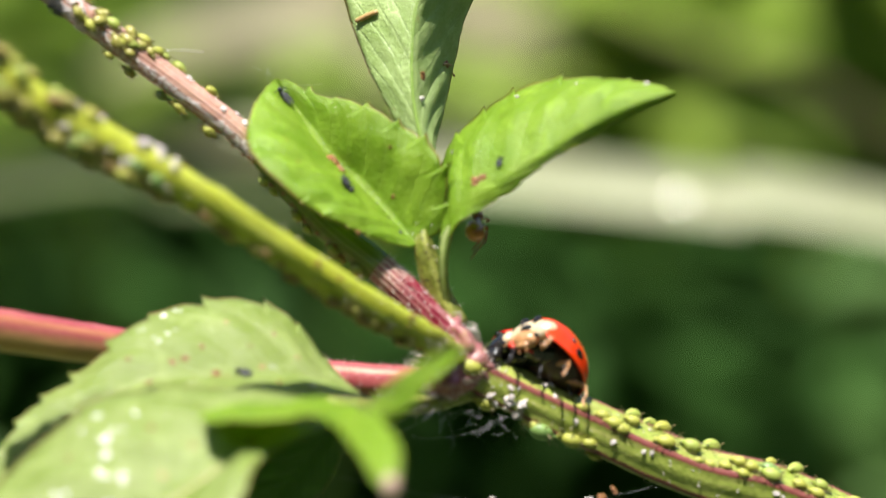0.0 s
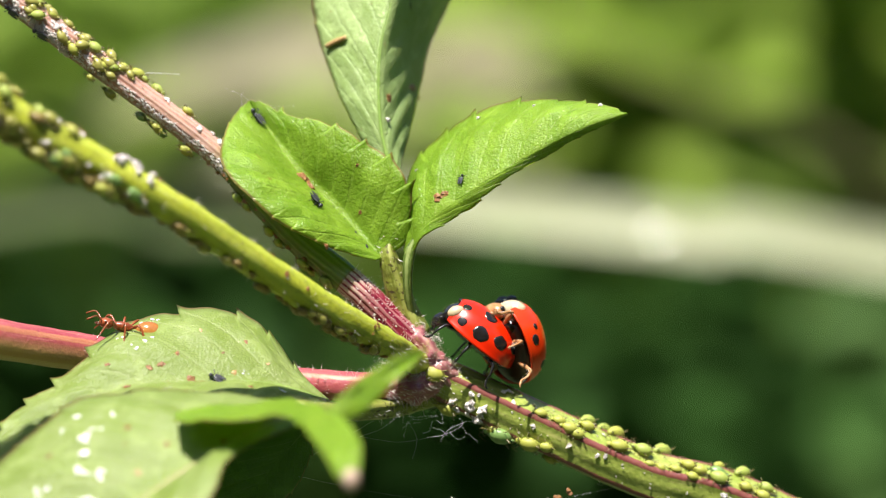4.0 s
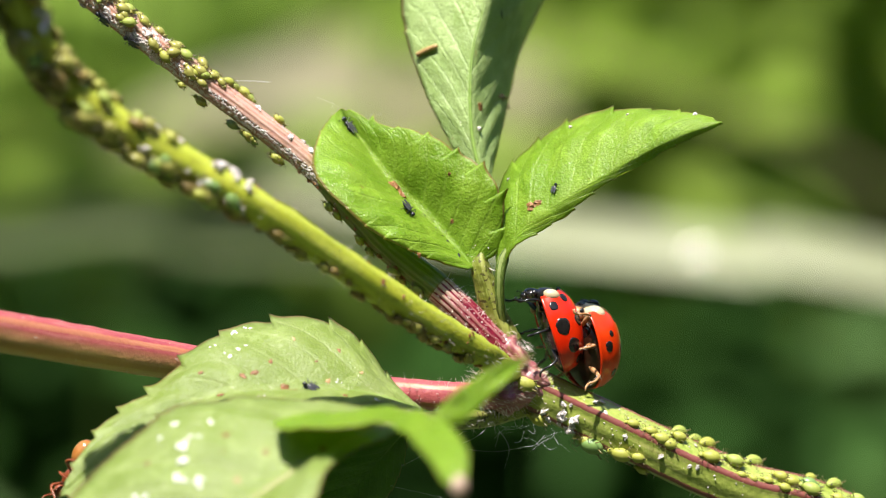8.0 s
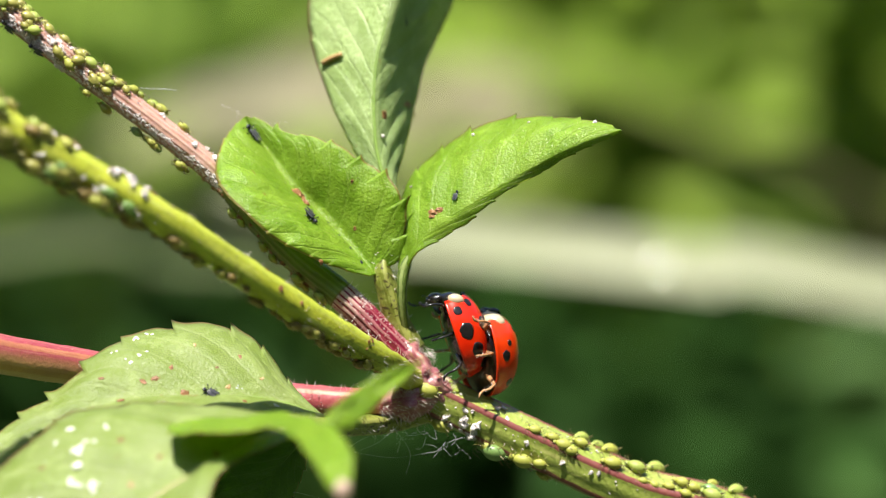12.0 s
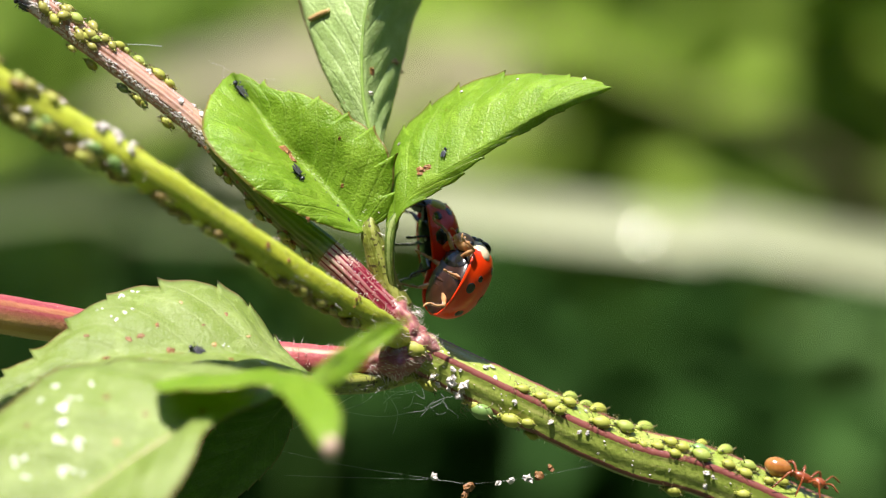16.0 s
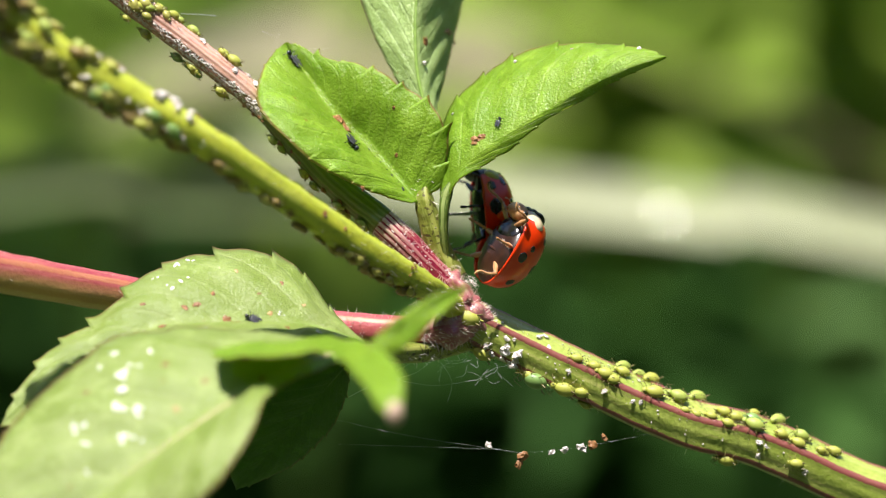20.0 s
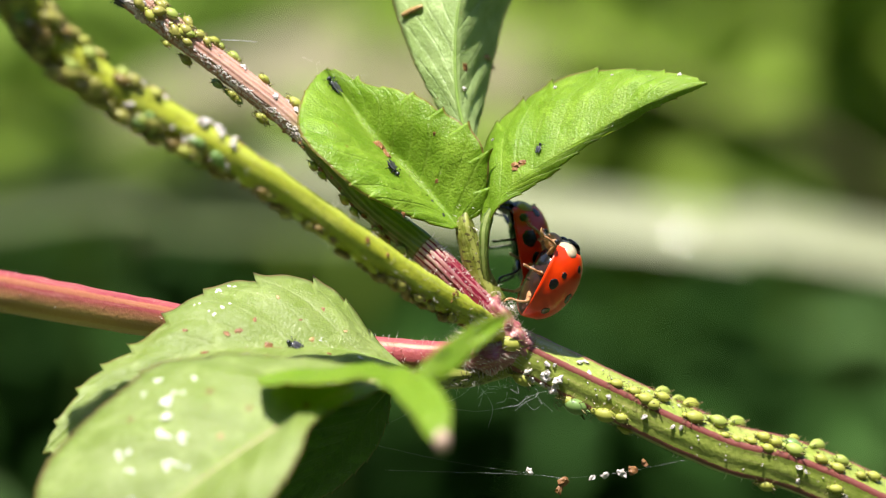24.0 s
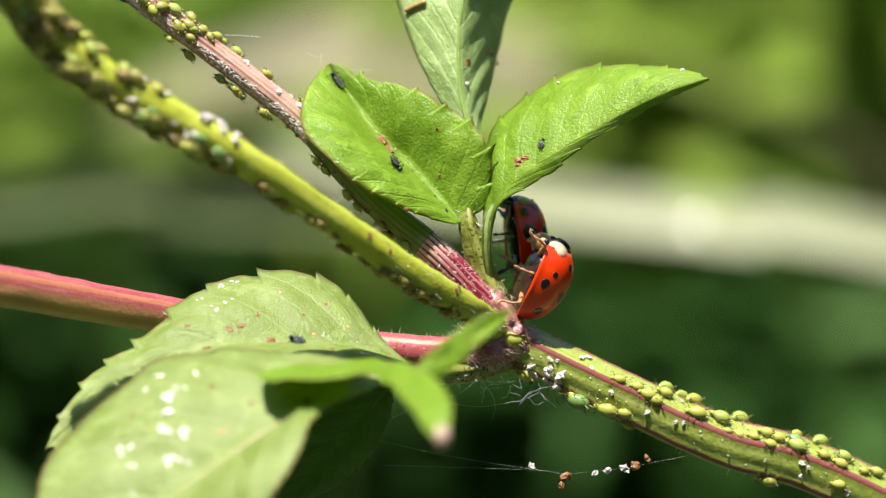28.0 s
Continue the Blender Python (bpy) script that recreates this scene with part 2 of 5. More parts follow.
PETIOLE = stem_material("petiole_skin", (0.15, 0.18, 0.02), (0.28, 0.30, 0.05), (0.32, 0.33, 0.08), 4, 0.9, spots=0.85)
PETIOLE_GREEN = stem_material("stipule_skin", (0.06, 0.11, 0.012), (0.13, 0.19, 0.03), (0.3, 0.36, 0.12), 3, 0.8)
HAIR = simple("plant_hair", (0.6, 0.5, 0.45), (0.8, 0.74, 0.66), 3.0, 0.35, bump=0)
FLAKE = simple("shed_skin", (0.46, 0.40, 0.37), (0.76, 0.70, 0.67), 6.0, 0.4)
GRIT = simple("brown_grit", (0.13, 0.05, 0.015), (0.34, 0.16, 0.05), 5.0, 0.6)
STRAW = simple("dry_straw", (0.34, 0.2, 0.06), (0.55, 0.36, 0.16), 5.0, 0.5)
SOOT = simple("black_insect_skin", (0.006, 0.007, 0.01), (0.03, 0.032, 0.045), 5.0, 0.3)
WING = simple("clear_wing", (0.03, 0.03, 0.035), (0.09, 0.09, 0.1), 6.0, 0.25, bump=0)
# honeydew whitened so that its flecks read as glints
HONEYDEW_GLINT = simple("honeydew_glint", (0.6, 0.62, 0.5), (0.85, 0.86, 0.78), 4.0, 0.18, coat=0.5)
SILK = simple("spider_silk", (0.7, 0.7, 0.7), (0.85, 0.85, 0.85), 3.0, 0.3, bump=0)
APHID_GREEN = simple("aphid_green", (0.246, 0.3116, 0.041), (0.3772, 0.4264, 0.0984), 4.0, 0.55)
APHID_YELLOW = simple("aphid_yellow", (0.2952, 0.3116, 0.0328), (0.4264, 0.4264, 0.0902), 4.0, 0.55)
APHID_BLUE = simple("aphid_bluish_green", (0.13, 0.23, 0.06), (0.23, 0.34, 0.10), 4.0, 0.35)
APHID_OCHRE = simple("aphid_ochre", (0.2471, 0.2267, 0.0442), (0.3991, 0.3819, 0.0994), 4.0, 0.35)
APHID_BROWN = simple("aphid_brown", (0.154, 0.105, 0.0252), (0.336, 0.238, 0.07), 4.0, 0.45)
APHID_LIMB = simple("aphid_limb", (0.10, 0.085, 0.025), (0.22, 0.18, 0.06), 6.0, 0.4, bump=0)
BEETLE_RED = simple("wing_case_red", (0.60, 0.012, 0.001), (0.70, 0.028, 0.002), 1.2, 0.28, bump=0.008, coat=0.12)
BEETLE_ORANGE = simple("wing_case_orange", (0.66, 0.026, 0.002), (0.76, 0.050, 0.003), 1.2, 0.28, bump=0.008, coat=0.12)
BEETLE_BLACK = simple("beetle_black", (0.006, 0.005, 0.005), (0.018, 0.015, 0.014), 4.0, 0.22, bump=0.01, coat=0.3)
BEETLE_CREAM = simple("beetle_cream", (0.46, 0.35, 0.20), (0.64, 0.53, 0.36), 3.0, 0.3, bump=0.01, coat=0.3)
BEETLE_BROWN = simple("beetle_brown", (0.3036, 0.1222, 0.036), (0.5819, 0.3306, 0.162), 4.0, 0.3)
BEETLE_BELLY = simple("beetle_belly", (0.0125, 0.0045, 0.002), (0.045, 0.015, 0.006), 3.0, 0.35)
ANT_RED = simple("ant_red", (0.16, 0.03, 0.010), (0.32, 0.075, 0.02), 4.0, 0.3, coat=0.3)
ANT_AMBER = simple("ant_amber", (0.30, 0.10, 0.02), (0.46, 0.2, 0.05), 3.0, 0.2, coat=0.5)
ANT_DARK = simple("ant_dark", (0.05, 0.015, 0.008), (0.14, 0.04, 0.015), 4.0, 0.25, coat=0.3)


# ---------------------------------------------------------------- building blocks
def V(p):
    return Vector(p) * MM


def thing(name, label, category, group="", kind="", at=(0, 0, 0)):
    ob = new(name)
    ob.empty_display_size = 0.002
    ob.location = Vector(at)
    return tagged(ob, label, category, group, kind)


def part(name, bm, mat, parent, label="", smooth=True):
    me = bpy.data.meshes.new(name)
    bm.to_mesh(me)
    bm.free()
    me.materials.append(mat)
    if smooth:
        me.polygons.foreach_set("use_smooth", [True] * len(me.polygons))
    ob = new(name, me)
    ob.parent = parent
    if label:
        ob["label"] = label
    return ob


def solo(name, bm, mat, label, category, group="", kind="", smooth=True):
    return tagged(part(name, bm, mat, None, "", smooth), label, category, group, kind)


def spline(points, steps):
    """Catmull-Rom curve through points."""
    p = [Vector(q) for q in points]
    p = [p[0] * 2 - p[1]] + p + [p[-1] * 2 - p[-2]]
    out = []
    for i in range(1, len(p) - 2):
        for k in range(steps):
            t = k / steps
            a, b, c, d = p[i - 1:i + 3]
            out.append(0.5 * (2 * b + (c - a) * t + (2 * a - 5 * b + 4 * c - d) * t * t + (3 * b - a - 3 * c + d) * t ** 3))
    return out + [p[-2]]


def tube(bm, centres, radii, seg=20, ridges=0, ridge=0.0, rough=0.0, cap=True, flat=1.0, twist=0.0, keen=1):
    """A round or ridged stem along centres (mm), with radii (mm) at even steps; UVs run round and along it."""
    uv = bm.loops.layers.uv.verify()
    n = len(centres)
    rings, ref = [], Vector((0.2, -1.0, 0.3))
    for i, c in enumerate(centres):
        d = (centres[min(i + 1, n - 1)] - centres[max(i - 1, 0)]).normalized()
        side = d.cross(ref).normalized()
        top = side.cross(d).normalized()
        f = i / (n - 1) * (len(radii) - 1)
        k = min(int(f), len(radii) - 2)
        r = radii[k] + (radii[k + 1] - radii[k]) * (f - k)
        ring = []
        for j in range(seg):
            a = 2 * math.pi * j / seg
            wave = math.cos(ridges * a)
            rr = r * (1 + ridge * (wave if keen == 1 else 1.6 * (0.5 + 0.5 * wave) ** keen - 0.4))
            a += twist
            q = c + (side * math.cos(a) + top * math.sin(a) * flat) * rr
            if rough:
                q += (q - c).normalized() * rough * noise.noise(q * 1.7)
            ring.append(bm.verts.new(q * MM))
        rings.append(ring)
    for i in range(n - 1):
        for j in range(seg):
            f = bm.faces.new((rings[i][j], rings[i][(j + 1) % seg], rings[i + 1][(j + 1) % seg], rings[i + 1][j]))
            for loop, (uu, vv) in zip(f.loops, ((j, i), (j + 1, i), (j + 1, i + 1), (j, i + 1))):
                loop[uv].uv = (uu / seg, vv / (n - 1))
    if cap:
        bm.faces.new(rings[0][::-1])
        bm.faces.new(rings[-1])
    return bm


def blob(bm, centre, size, m=None, seg=14, rings=9):
    """An ellipsoid at centre with half axes size, in mm; m turns it."""
    mat = (m or Matrix()) @ Matrix.Translation(Vector(centre) * MM) @ Matrix.Diagonal((*(Vector(size) * MM), 1))
    return bmesh.ops.create_uvsphere(bm, u_segments=seg, v_segments=rings, radius=1.0, matrix=mat)


def ball(centre, size, seg=14, rings=9):
    bm = bmesh.new()
    blob(bm, centre, size, None, seg, rings)
    return bm


def rod(points, radii, seg=7, steps=4):
    return tube(bmesh.new(), spline(points, steps), radii, seg)


def hairs(bm, centres, radii, count, length, rng, thick=0.018, only=None):
    """Short stiff hairs that stand off a stem."""
    n = len(centres)
    for _ in range(count):
        f = rng.random() * (n - 1.001)
        i = int(f)
        c = centres[i].lerp(centres[i + 1], f - i)
        d = (centres[i + 1] - centres[i]).normalized()
        g = f / (n - 1) * (len(radii) - 1)
        k = min(int(g), len(radii) - 2)
        r = radii[k] + (radii[k + 1] - radii[k]) * (g - k)
        a = rng.random() * 2 * math.pi
        side = d.cross(Vector((0.2, -1, 0.3))).normalized()
        out = side * math.cos(a) + side.cross(d) * math.sin(a)
        base = c + out * r * 0.96
        tip = base + (out + d * rng.uniform(-0.5, 0.5) + Vector((rng.uniform(-.3, .3), rng.uniform(-.3, .3), rng.uniform(-.3, .3)))) * length * rng.uniform(0.5, 1.2)
        e1 = d * thick
        e2 = out.cross(d).normalized() * thick
        v = [bm.verts.new(q * MM) for q in (base + e1, base - e1 * 0.5 + e2, base - e1 * 0.5 - e2, tip)]
        for tri in ((0, 1, 3), (1, 2, 3), (2, 0, 3)):
            bm.faces.new([v[q] for q in tri])


def even(points):
    """A smooth line through points that can be read at even lengths."""
    line = spline(points, 12)
    run = [0.0]
    for a, b in zip(line, line[1:]):
        run.append(run[-1] + (b - a).length)

    def at(f):
        want = f * run[-1]
        k = 0
        while k < len(run) - 2 and run[k + 1] < want:
            k += 1
        return line[k].lerp(line[k + 1], min(1.0, (want - run[k]) / max(1e-6, run[k + 1] - run[k])))
    return at


def leaf(parent, rib, left, right, mat, teeth=(9, 9), tooth=(0.4, 0.4), bow=0.2, label="", seed=1, rib_r=0.13, quilt=0.065, rib_mat=None):
    """A toothed leaflet between its midrib and its two margins, all led from base to tip (mm)."""
    rib_at, sides = even(rib), (even(left), even(right))
    normal = (sides[1](0.5) - sides[0](0.5)).cross(rib_at(1) - rib_at(0)).normalized()
    rng = random.Random(seed)
    nu, nv = 160, 10
    jag = [[rng.uniform(0.45, 1.2) for _ in range(n + 2)] for n in teeth]
    gaps = []
    for n in teeth:
        cuts = [0.0]
        for _ in range(n):
            cuts.append(cuts[-1] + rng.uniform(0.7, 1.3))
        gaps.append([c / cuts[-1] for c in cuts])
    bm = bmesh.new()
    uv = bm.loops.layers.uv.verify()
    grid = []
    for i in range(nu + 1):
        s = i / nu
        row = []
        for h in (0, 1):
            k = max(q for q in range(teeth[h]) if gaps[h][q] <= s)
            part_s = (s - gaps[h][k]) / (gaps[h][k + 1] - gaps[h][k])
            saw = (0.35 * math.sin(math.pi * min(1.0, part_s)) + 1.25 * part_s ** 7) * jag[h][k] if 0.05 < s < 0.97 else 0.0
            out = sides[h](s) - rib_at(s)
            wide = out.length
            ahead = (sides[h](min(1, s + 0.02)) - sides[h](max(0, s - 0.02))).normalized()
            cols = range(nv, 0, -1) if h == 0 else range(0, nv + 1)
            for j in cols:
                t = j / nv
                edge = max(0.0, t - 0.72) / 0.28
                p = rib_at(s) + out * t
                if wide > 0.01:
                    p += (out / wide + ahead * 0.55) * (tooth[h] * saw * edge)
                p += normal * (bow * math.sin(math.pi * t) * wide * 0.45)
                p += normal * (quilt * abs(math.sin((s - 0.25 * t) * math.pi * 7.5)) * math.sin(math.pi * t) * min(wide, 3.0))
                p += normal * (noise.noise(p * 0.4 + Vector((seed, 0, 0))) * 0.3 + noise.noise(p * 1.1) * 0.1) * t
                row.append(bm.verts.new(p * MM))
        grid.append(row)
    wid = 2 * nv + 1
    for i in range(nu):
        for j in range(wid - 1):
            f = bm.faces.new((grid[i][j], grid[i + 1][j], grid[i + 1][j + 1], grid[i][j + 1]))
            for loop, (a, b) in zip(f.loops, ((i, j), (i + 1, j), (i + 1, j + 1), (i, j + 1))):
                loop[uv].uv = (a / nu, b / (wid - 1))
    me = part("leaf", bm, mat, parent, label)
    solid = me.modifiers.new("thickness", "SOLIDIFY")
    solid.thickness, solid.offset = 0.09 * MM, 0
    ribs = [rib_at(0.02 + 0.95 * i / 24) - normal * 0.06 for i in range(25)]
    part("midrib", tube(bmesh.new(), ribs, [rib_r, rib_r * 0.7, rib_r * 0.25], 8), rib_mat or FIBRE, me)
    return me


rng = random.Random(7)

# ---------------------------------------------------------------- ground and distance
GROUND = -0.42
bm = bmesh.new()
n = 60
span = [(-1 + 2 * i / n) for i in range(n + 1)]
rows = [[bm.verts.new((math.copysign(abs(a) ** 3, a) * 300, math.copysign(abs(b) ** 3, b) * 300 + 0.8,
                       GROUND + 0.02 * noise.noise(Vector((a * 9, b * 9, 0))))) for a in span] for b in span]
for i in range(n):
    for j in range(n):
        bm.faces.new((rows[i][j], rows[i][j + 1], rows[i + 1][j + 1], rows[i + 1][j]))
SOIL = simple("soil_and_moss", (0.018, 0.03, 0.008), (0.05, 0.075, 0.02), 0.02, 0.85, bump=4.0)
solo("ground", bm, SOIL, "dark earth and low moss under the plants", "ground", kind="structure")


def blade_leaf(bm, root, tip, width, droop, side, seg=10, fold=0.25):
    """A lance-shaped leaf in metres, with a shallow channel."""
    root, tip = Vector(root), Vector(tip)
    ax = tip - root
    across = ax.cross(Vector(side)).normalized()
    nor = across.cross(ax).normalized()
    uv = bm.loops.layers.uv.verify()
    prev = None
    for i in range(seg + 1):
        s = i / seg
        w = width * 0.5 * max(0.03, (s ** 0.5) * ((1 - s) ** 0.7) / 0.5)
        c = root + ax * s + Vector((0, 0, -droop * s * s)) + Vector((0, 0, droop * s * 0.6))
        ring = [bm.verts.new(c + across * w * k + nor * (abs(k) * w * fold)) for k in (-1, -0.5, 0, 0.5, 1)]
        if prev:
            for j in range(4):
                f = bm.faces.new((prev[j], prev[j + 1], ring[j + 1], ring[j]))
                for loop, (a, b) in zip(f.loops, ((i - 1, j), (i - 1, j + 1), (i, j + 1), (i, j))):
                    loop[uv].uv = (a / seg, b / 4)
        prev = ring


def far_leaf_material(name, dark, light, see=0.3, rough=0.5):
    m, nt, b = material(name)
    fine, broad = noise_of(nt, 0.12, 3.0), noise_of(nt, 0.02, 2.0)
    c = mix(nt, 0.5, ramp(nt, fine, [(0.3, dark), (0.7, light)]), ramp(nt, broad, [(0.35, dark), (0.65, light)]))
    geo = nt.nodes.new("ShaderNodeNewGeometry")
    c = mix(nt, 0.5, c, ramp(nt, geo.outputs["Random Per Island"], [(0.0, dark), (1.0, light)]))
    nt.links.new(c, b.inputs["Base Color"])
    b.inputs["Roughness"].default_value = rough
    b.inputs["Specular IOR Level"].default_value = 0.2
    tr = nt.nodes.new("ShaderNodeBsdfTranslucent")
    nt.links.new(c, tr.inputs["Color"])
    ms = nt.nodes.new("ShaderNodeMixShader")
    ms.inputs[0].default_value = see
    nt.links.new(b.outputs[0], ms.inputs[1])
    nt.links.new(tr.outputs[0], ms.inputs[2])
    nt.links.new(ms.outputs[0], nt.nodes["Material Output"].inputs["Surface"])
    return m


# distant greens: darker ones carry shade, brighter ones sunlight, in their colour
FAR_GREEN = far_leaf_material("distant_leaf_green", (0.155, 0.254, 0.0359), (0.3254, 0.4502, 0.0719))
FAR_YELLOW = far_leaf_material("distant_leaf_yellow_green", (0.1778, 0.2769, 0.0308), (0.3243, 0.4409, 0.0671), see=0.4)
# near-black green that paints shade on the sheets and far stalks
FAR_SHADE = far_leaf_material("distant_shade_dark", (0.0263, 0.06, 0.0086), (0.0612, 0.1114, 0.0189), see=0.2)
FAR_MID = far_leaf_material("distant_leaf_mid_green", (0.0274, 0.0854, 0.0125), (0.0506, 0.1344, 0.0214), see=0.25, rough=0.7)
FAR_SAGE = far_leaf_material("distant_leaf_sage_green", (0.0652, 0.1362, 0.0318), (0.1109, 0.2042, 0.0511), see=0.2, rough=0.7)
FAR_STRAW = far_leaf_material("distant_dry_leaf", (0.158, 0.144, 0.072), (0.259, 0.23, 0.137), see=0.2)
DEW_MIRROR = simple("dew", (0.75, 0.78, 0.7), (0.85, 0.88, 0.82), 1.0, 0.34, metal=1.0, bump=0)
REED_SHADED = far_leaf_material("shaded_reed_blade", (0.15, 0.195, 0.075), (0.27, 0.315, 0.15), see=0.15, rough=0.5)
REED = far_leaf_material("pale_reed_blade", (0.3255, 0.3467, 0.1852), (0.4701, 0.4768, 0.3335), see=0.25, rough=0.4)

# reed blades that cross behind the plant, the duller one for the reed's shaded part
def reed(name, mat, label, points, width, tilt):
    ob = thing(name, label, "grass blade", "reed blades")
    line = spline(points, 8)
    for nm, lo, hi, off in (("blade_half", -1.0, -0.06, 0.0), ("midrib", -0.06, 0.06, -0.25), ("blade_half", 0.06, 1.0, 0.0)):
        bm = bmesh.new()
        prev = None
        for i, c in enumerate(line):
            s = i / (len(line) - 1)
            w = width * min(1.0, 0.12 + 5 * s, 0.12 + 5 * (1 - s))
            ring = []
            for q in range(4):
                k = lo + (hi - lo) * q / 3
                ring.append(bm.verts.new((c + Vector((0, abs(k) * -1.5 + k * tilt + off, k * w))) * MM))
            if prev:
                for j in range(3):
                    bm.faces.new((prev[j], prev[j + 1], ring[j + 1], ring[j]))
            prev = ring
        part(nm, bm, mat, ob)
    return ob


reed("reed_blade", REED, "long pale green reed blade arching behind the plant", [(-24.0, 312.0, 9.0), (-4.4, 294.0, 3.9), (5.8, 294.8, 2.8), (21.1, 295.6, 1.2), (38.8, 296.4, -0.8), (60.5, 297.2, -3.4), (240, 340, -40), (330, 370, -150), (350, 380, -420)], 3.0, 2.2)
# second blade: the reed's left part with shade put into its colour
reed("reed_blade", REED_SHADED, "left part of the reed, its shade put into a duller olive", [(1.8, 323.6, 0.3), (-12.8, 320.0, 1.1), (-31.0, 318.2, 1.8), (-56.5, 318.2, 2.5), (-200, 350, -30), (-260, 370, -420)], 3.1, -1.0)
# flat metal disc added and turned between sun and viewer for the glint
drop = solo("dew_glint", ball((0, 0, 0), (0.27, 0.27, 0.02), 20, 12), DEW_MIRROR, "flat mirror disc added for the dew glint on the reed blade", "drop")
drop.matrix_basis = Matrix.Translation(V((31.48, 290.0, -0.65))) @ Vector((-0.1, -0.84, 0.54)).to_track_quat("Z", "Y").to_matrix().to_4x4()

# the hedge that closes the view, in the shade of the plants before it
def leaf_mass(name, label, count, box, mat, size, seed, lean, slope=0.0):
    r = random.Random(seed)
    bm = bmesh.new()
    (x0, x1), (y0, y1), (z0, z1) = box
    for _ in range(count):
        p = Vector((r.uniform(x0, x1), r.uniform(y0, y1), r.uniform(z0, z1)))
        p.y += 0.06 * noise.noise(p * 9) - slope * (z1 - p.z)
        a = Vector((r.uniform(-1, 1), r.uniform(-0.6, 0.2), r.uniform(-0.8, 0.4))).normalized()
        ln = size * r.uniform(0.7, 1.4)
        blade_leaf(bm, p, p + a * ln, ln * 0.42, ln * 0.15, (r.uniform(-.5, .5), -lean + r.uniform(-.3, .3), 1 + r.uniform(-.3, .3)), 4)
    return solo(name, bm, mat, label, "hedge", kind="stuff")


leaf_mass("hedge", "dense hedge foliage, its shade partly put into the dark green", 15000, ((-1.2, 1.2), (1.5, 1.7), (GROUND, 0.5)), FAR_MID, 0.05, 21, 0.7)
# dark sheet that fills the hedge's gaps, shade put into its colour
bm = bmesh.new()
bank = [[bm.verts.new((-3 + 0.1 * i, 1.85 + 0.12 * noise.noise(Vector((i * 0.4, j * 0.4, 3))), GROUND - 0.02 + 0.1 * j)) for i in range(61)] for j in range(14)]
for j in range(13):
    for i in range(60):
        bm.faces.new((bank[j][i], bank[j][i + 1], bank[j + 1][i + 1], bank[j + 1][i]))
solo("backdrop", bm, FAR_SHADE, "dark sheet behind the hedge, its inner shade put into the colour", "hedge", kind="structure")
# carries on past the view so that it shades the hedge behind
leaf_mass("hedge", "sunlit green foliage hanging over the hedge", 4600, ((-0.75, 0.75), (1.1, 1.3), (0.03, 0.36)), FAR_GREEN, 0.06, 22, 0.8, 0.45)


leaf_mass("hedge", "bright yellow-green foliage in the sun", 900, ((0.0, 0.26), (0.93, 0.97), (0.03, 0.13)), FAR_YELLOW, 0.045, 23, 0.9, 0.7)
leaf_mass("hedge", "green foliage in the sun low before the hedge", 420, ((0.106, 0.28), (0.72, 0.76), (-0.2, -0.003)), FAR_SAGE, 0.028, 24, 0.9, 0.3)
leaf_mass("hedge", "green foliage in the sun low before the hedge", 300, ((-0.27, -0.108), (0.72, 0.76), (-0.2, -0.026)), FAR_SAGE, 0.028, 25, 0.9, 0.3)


def herb(name, label, root, top, leaves, mat, size, seed, spread=(1, 0.6, 0.5), low=0.25):
    """A leafy plant: a bent stalk with lance-shaped leaves, each a part."""
    r = random.Random(seed)
    ob = thing(name, label, "plant", "plants in the background")
    a, b = Vector(root), Vector(top)
    pts = spline([a * 1000, (a.lerp(b, 0.5) + Vector((r.uniform(-.03, .03), 0, 0))) * 1000, b * 1000], 10)
    # stalk painted as dark as shade so no lit streak shows
    part("stalk", tube(bmesh.new(), pts, [3.0, 2.2, 1.2], 8), FAR_SHADE, ob)
    for k in range(leaves):
        c = pts[int((low + (1 - low) * (k + 0.5) / leaves) * (len(pts) - 1))] * MM
        ang = k * 2.4 + r.uniform(-0.4, 0.4)
        d = Vector((math.cos(ang) * spread[0], math.sin(ang) * spread[1], r.uniform(-0.3, 0.6) * spread[2])).normalized()
        bm = bmesh.new()
        ln = size * r.uniform(0.7, 1.25)
        blade_leaf(bm, c, c + d * ln, ln * r.uniform(0.34, 0.46), ln * 0.3, (r.uniform(-.3, .3), -0.9, 1), 8)
        part("leaf", bm, mat, ob)
    return ob


# unseen thicket added on the other sides, to hold back low sky light
leaf_mass("hedge", "unseen green thicket added behind the viewer to block low sky", 1500, ((-1.3, 1.3), (-1.15, -1.0), (GROUND, 0.75)), FAR_MID, 0.12, 31, 0.2)
leaf_mass("hedge", "unseen green thicket added at the side to block low sky", 1100, ((-1.5, -1.35), (-1.1, 1.6), (GROUND, 0.75)), FAR_MID, 0.12, 32, 0.2)
leaf_mass("hedge", "unseen green thicket added at the side to block low sky", 1100, ((1.35, 1.5), (-1.1, 1.6), (GROUND, 0.75)), FAR_MID, 0.12, 33, 0.2)
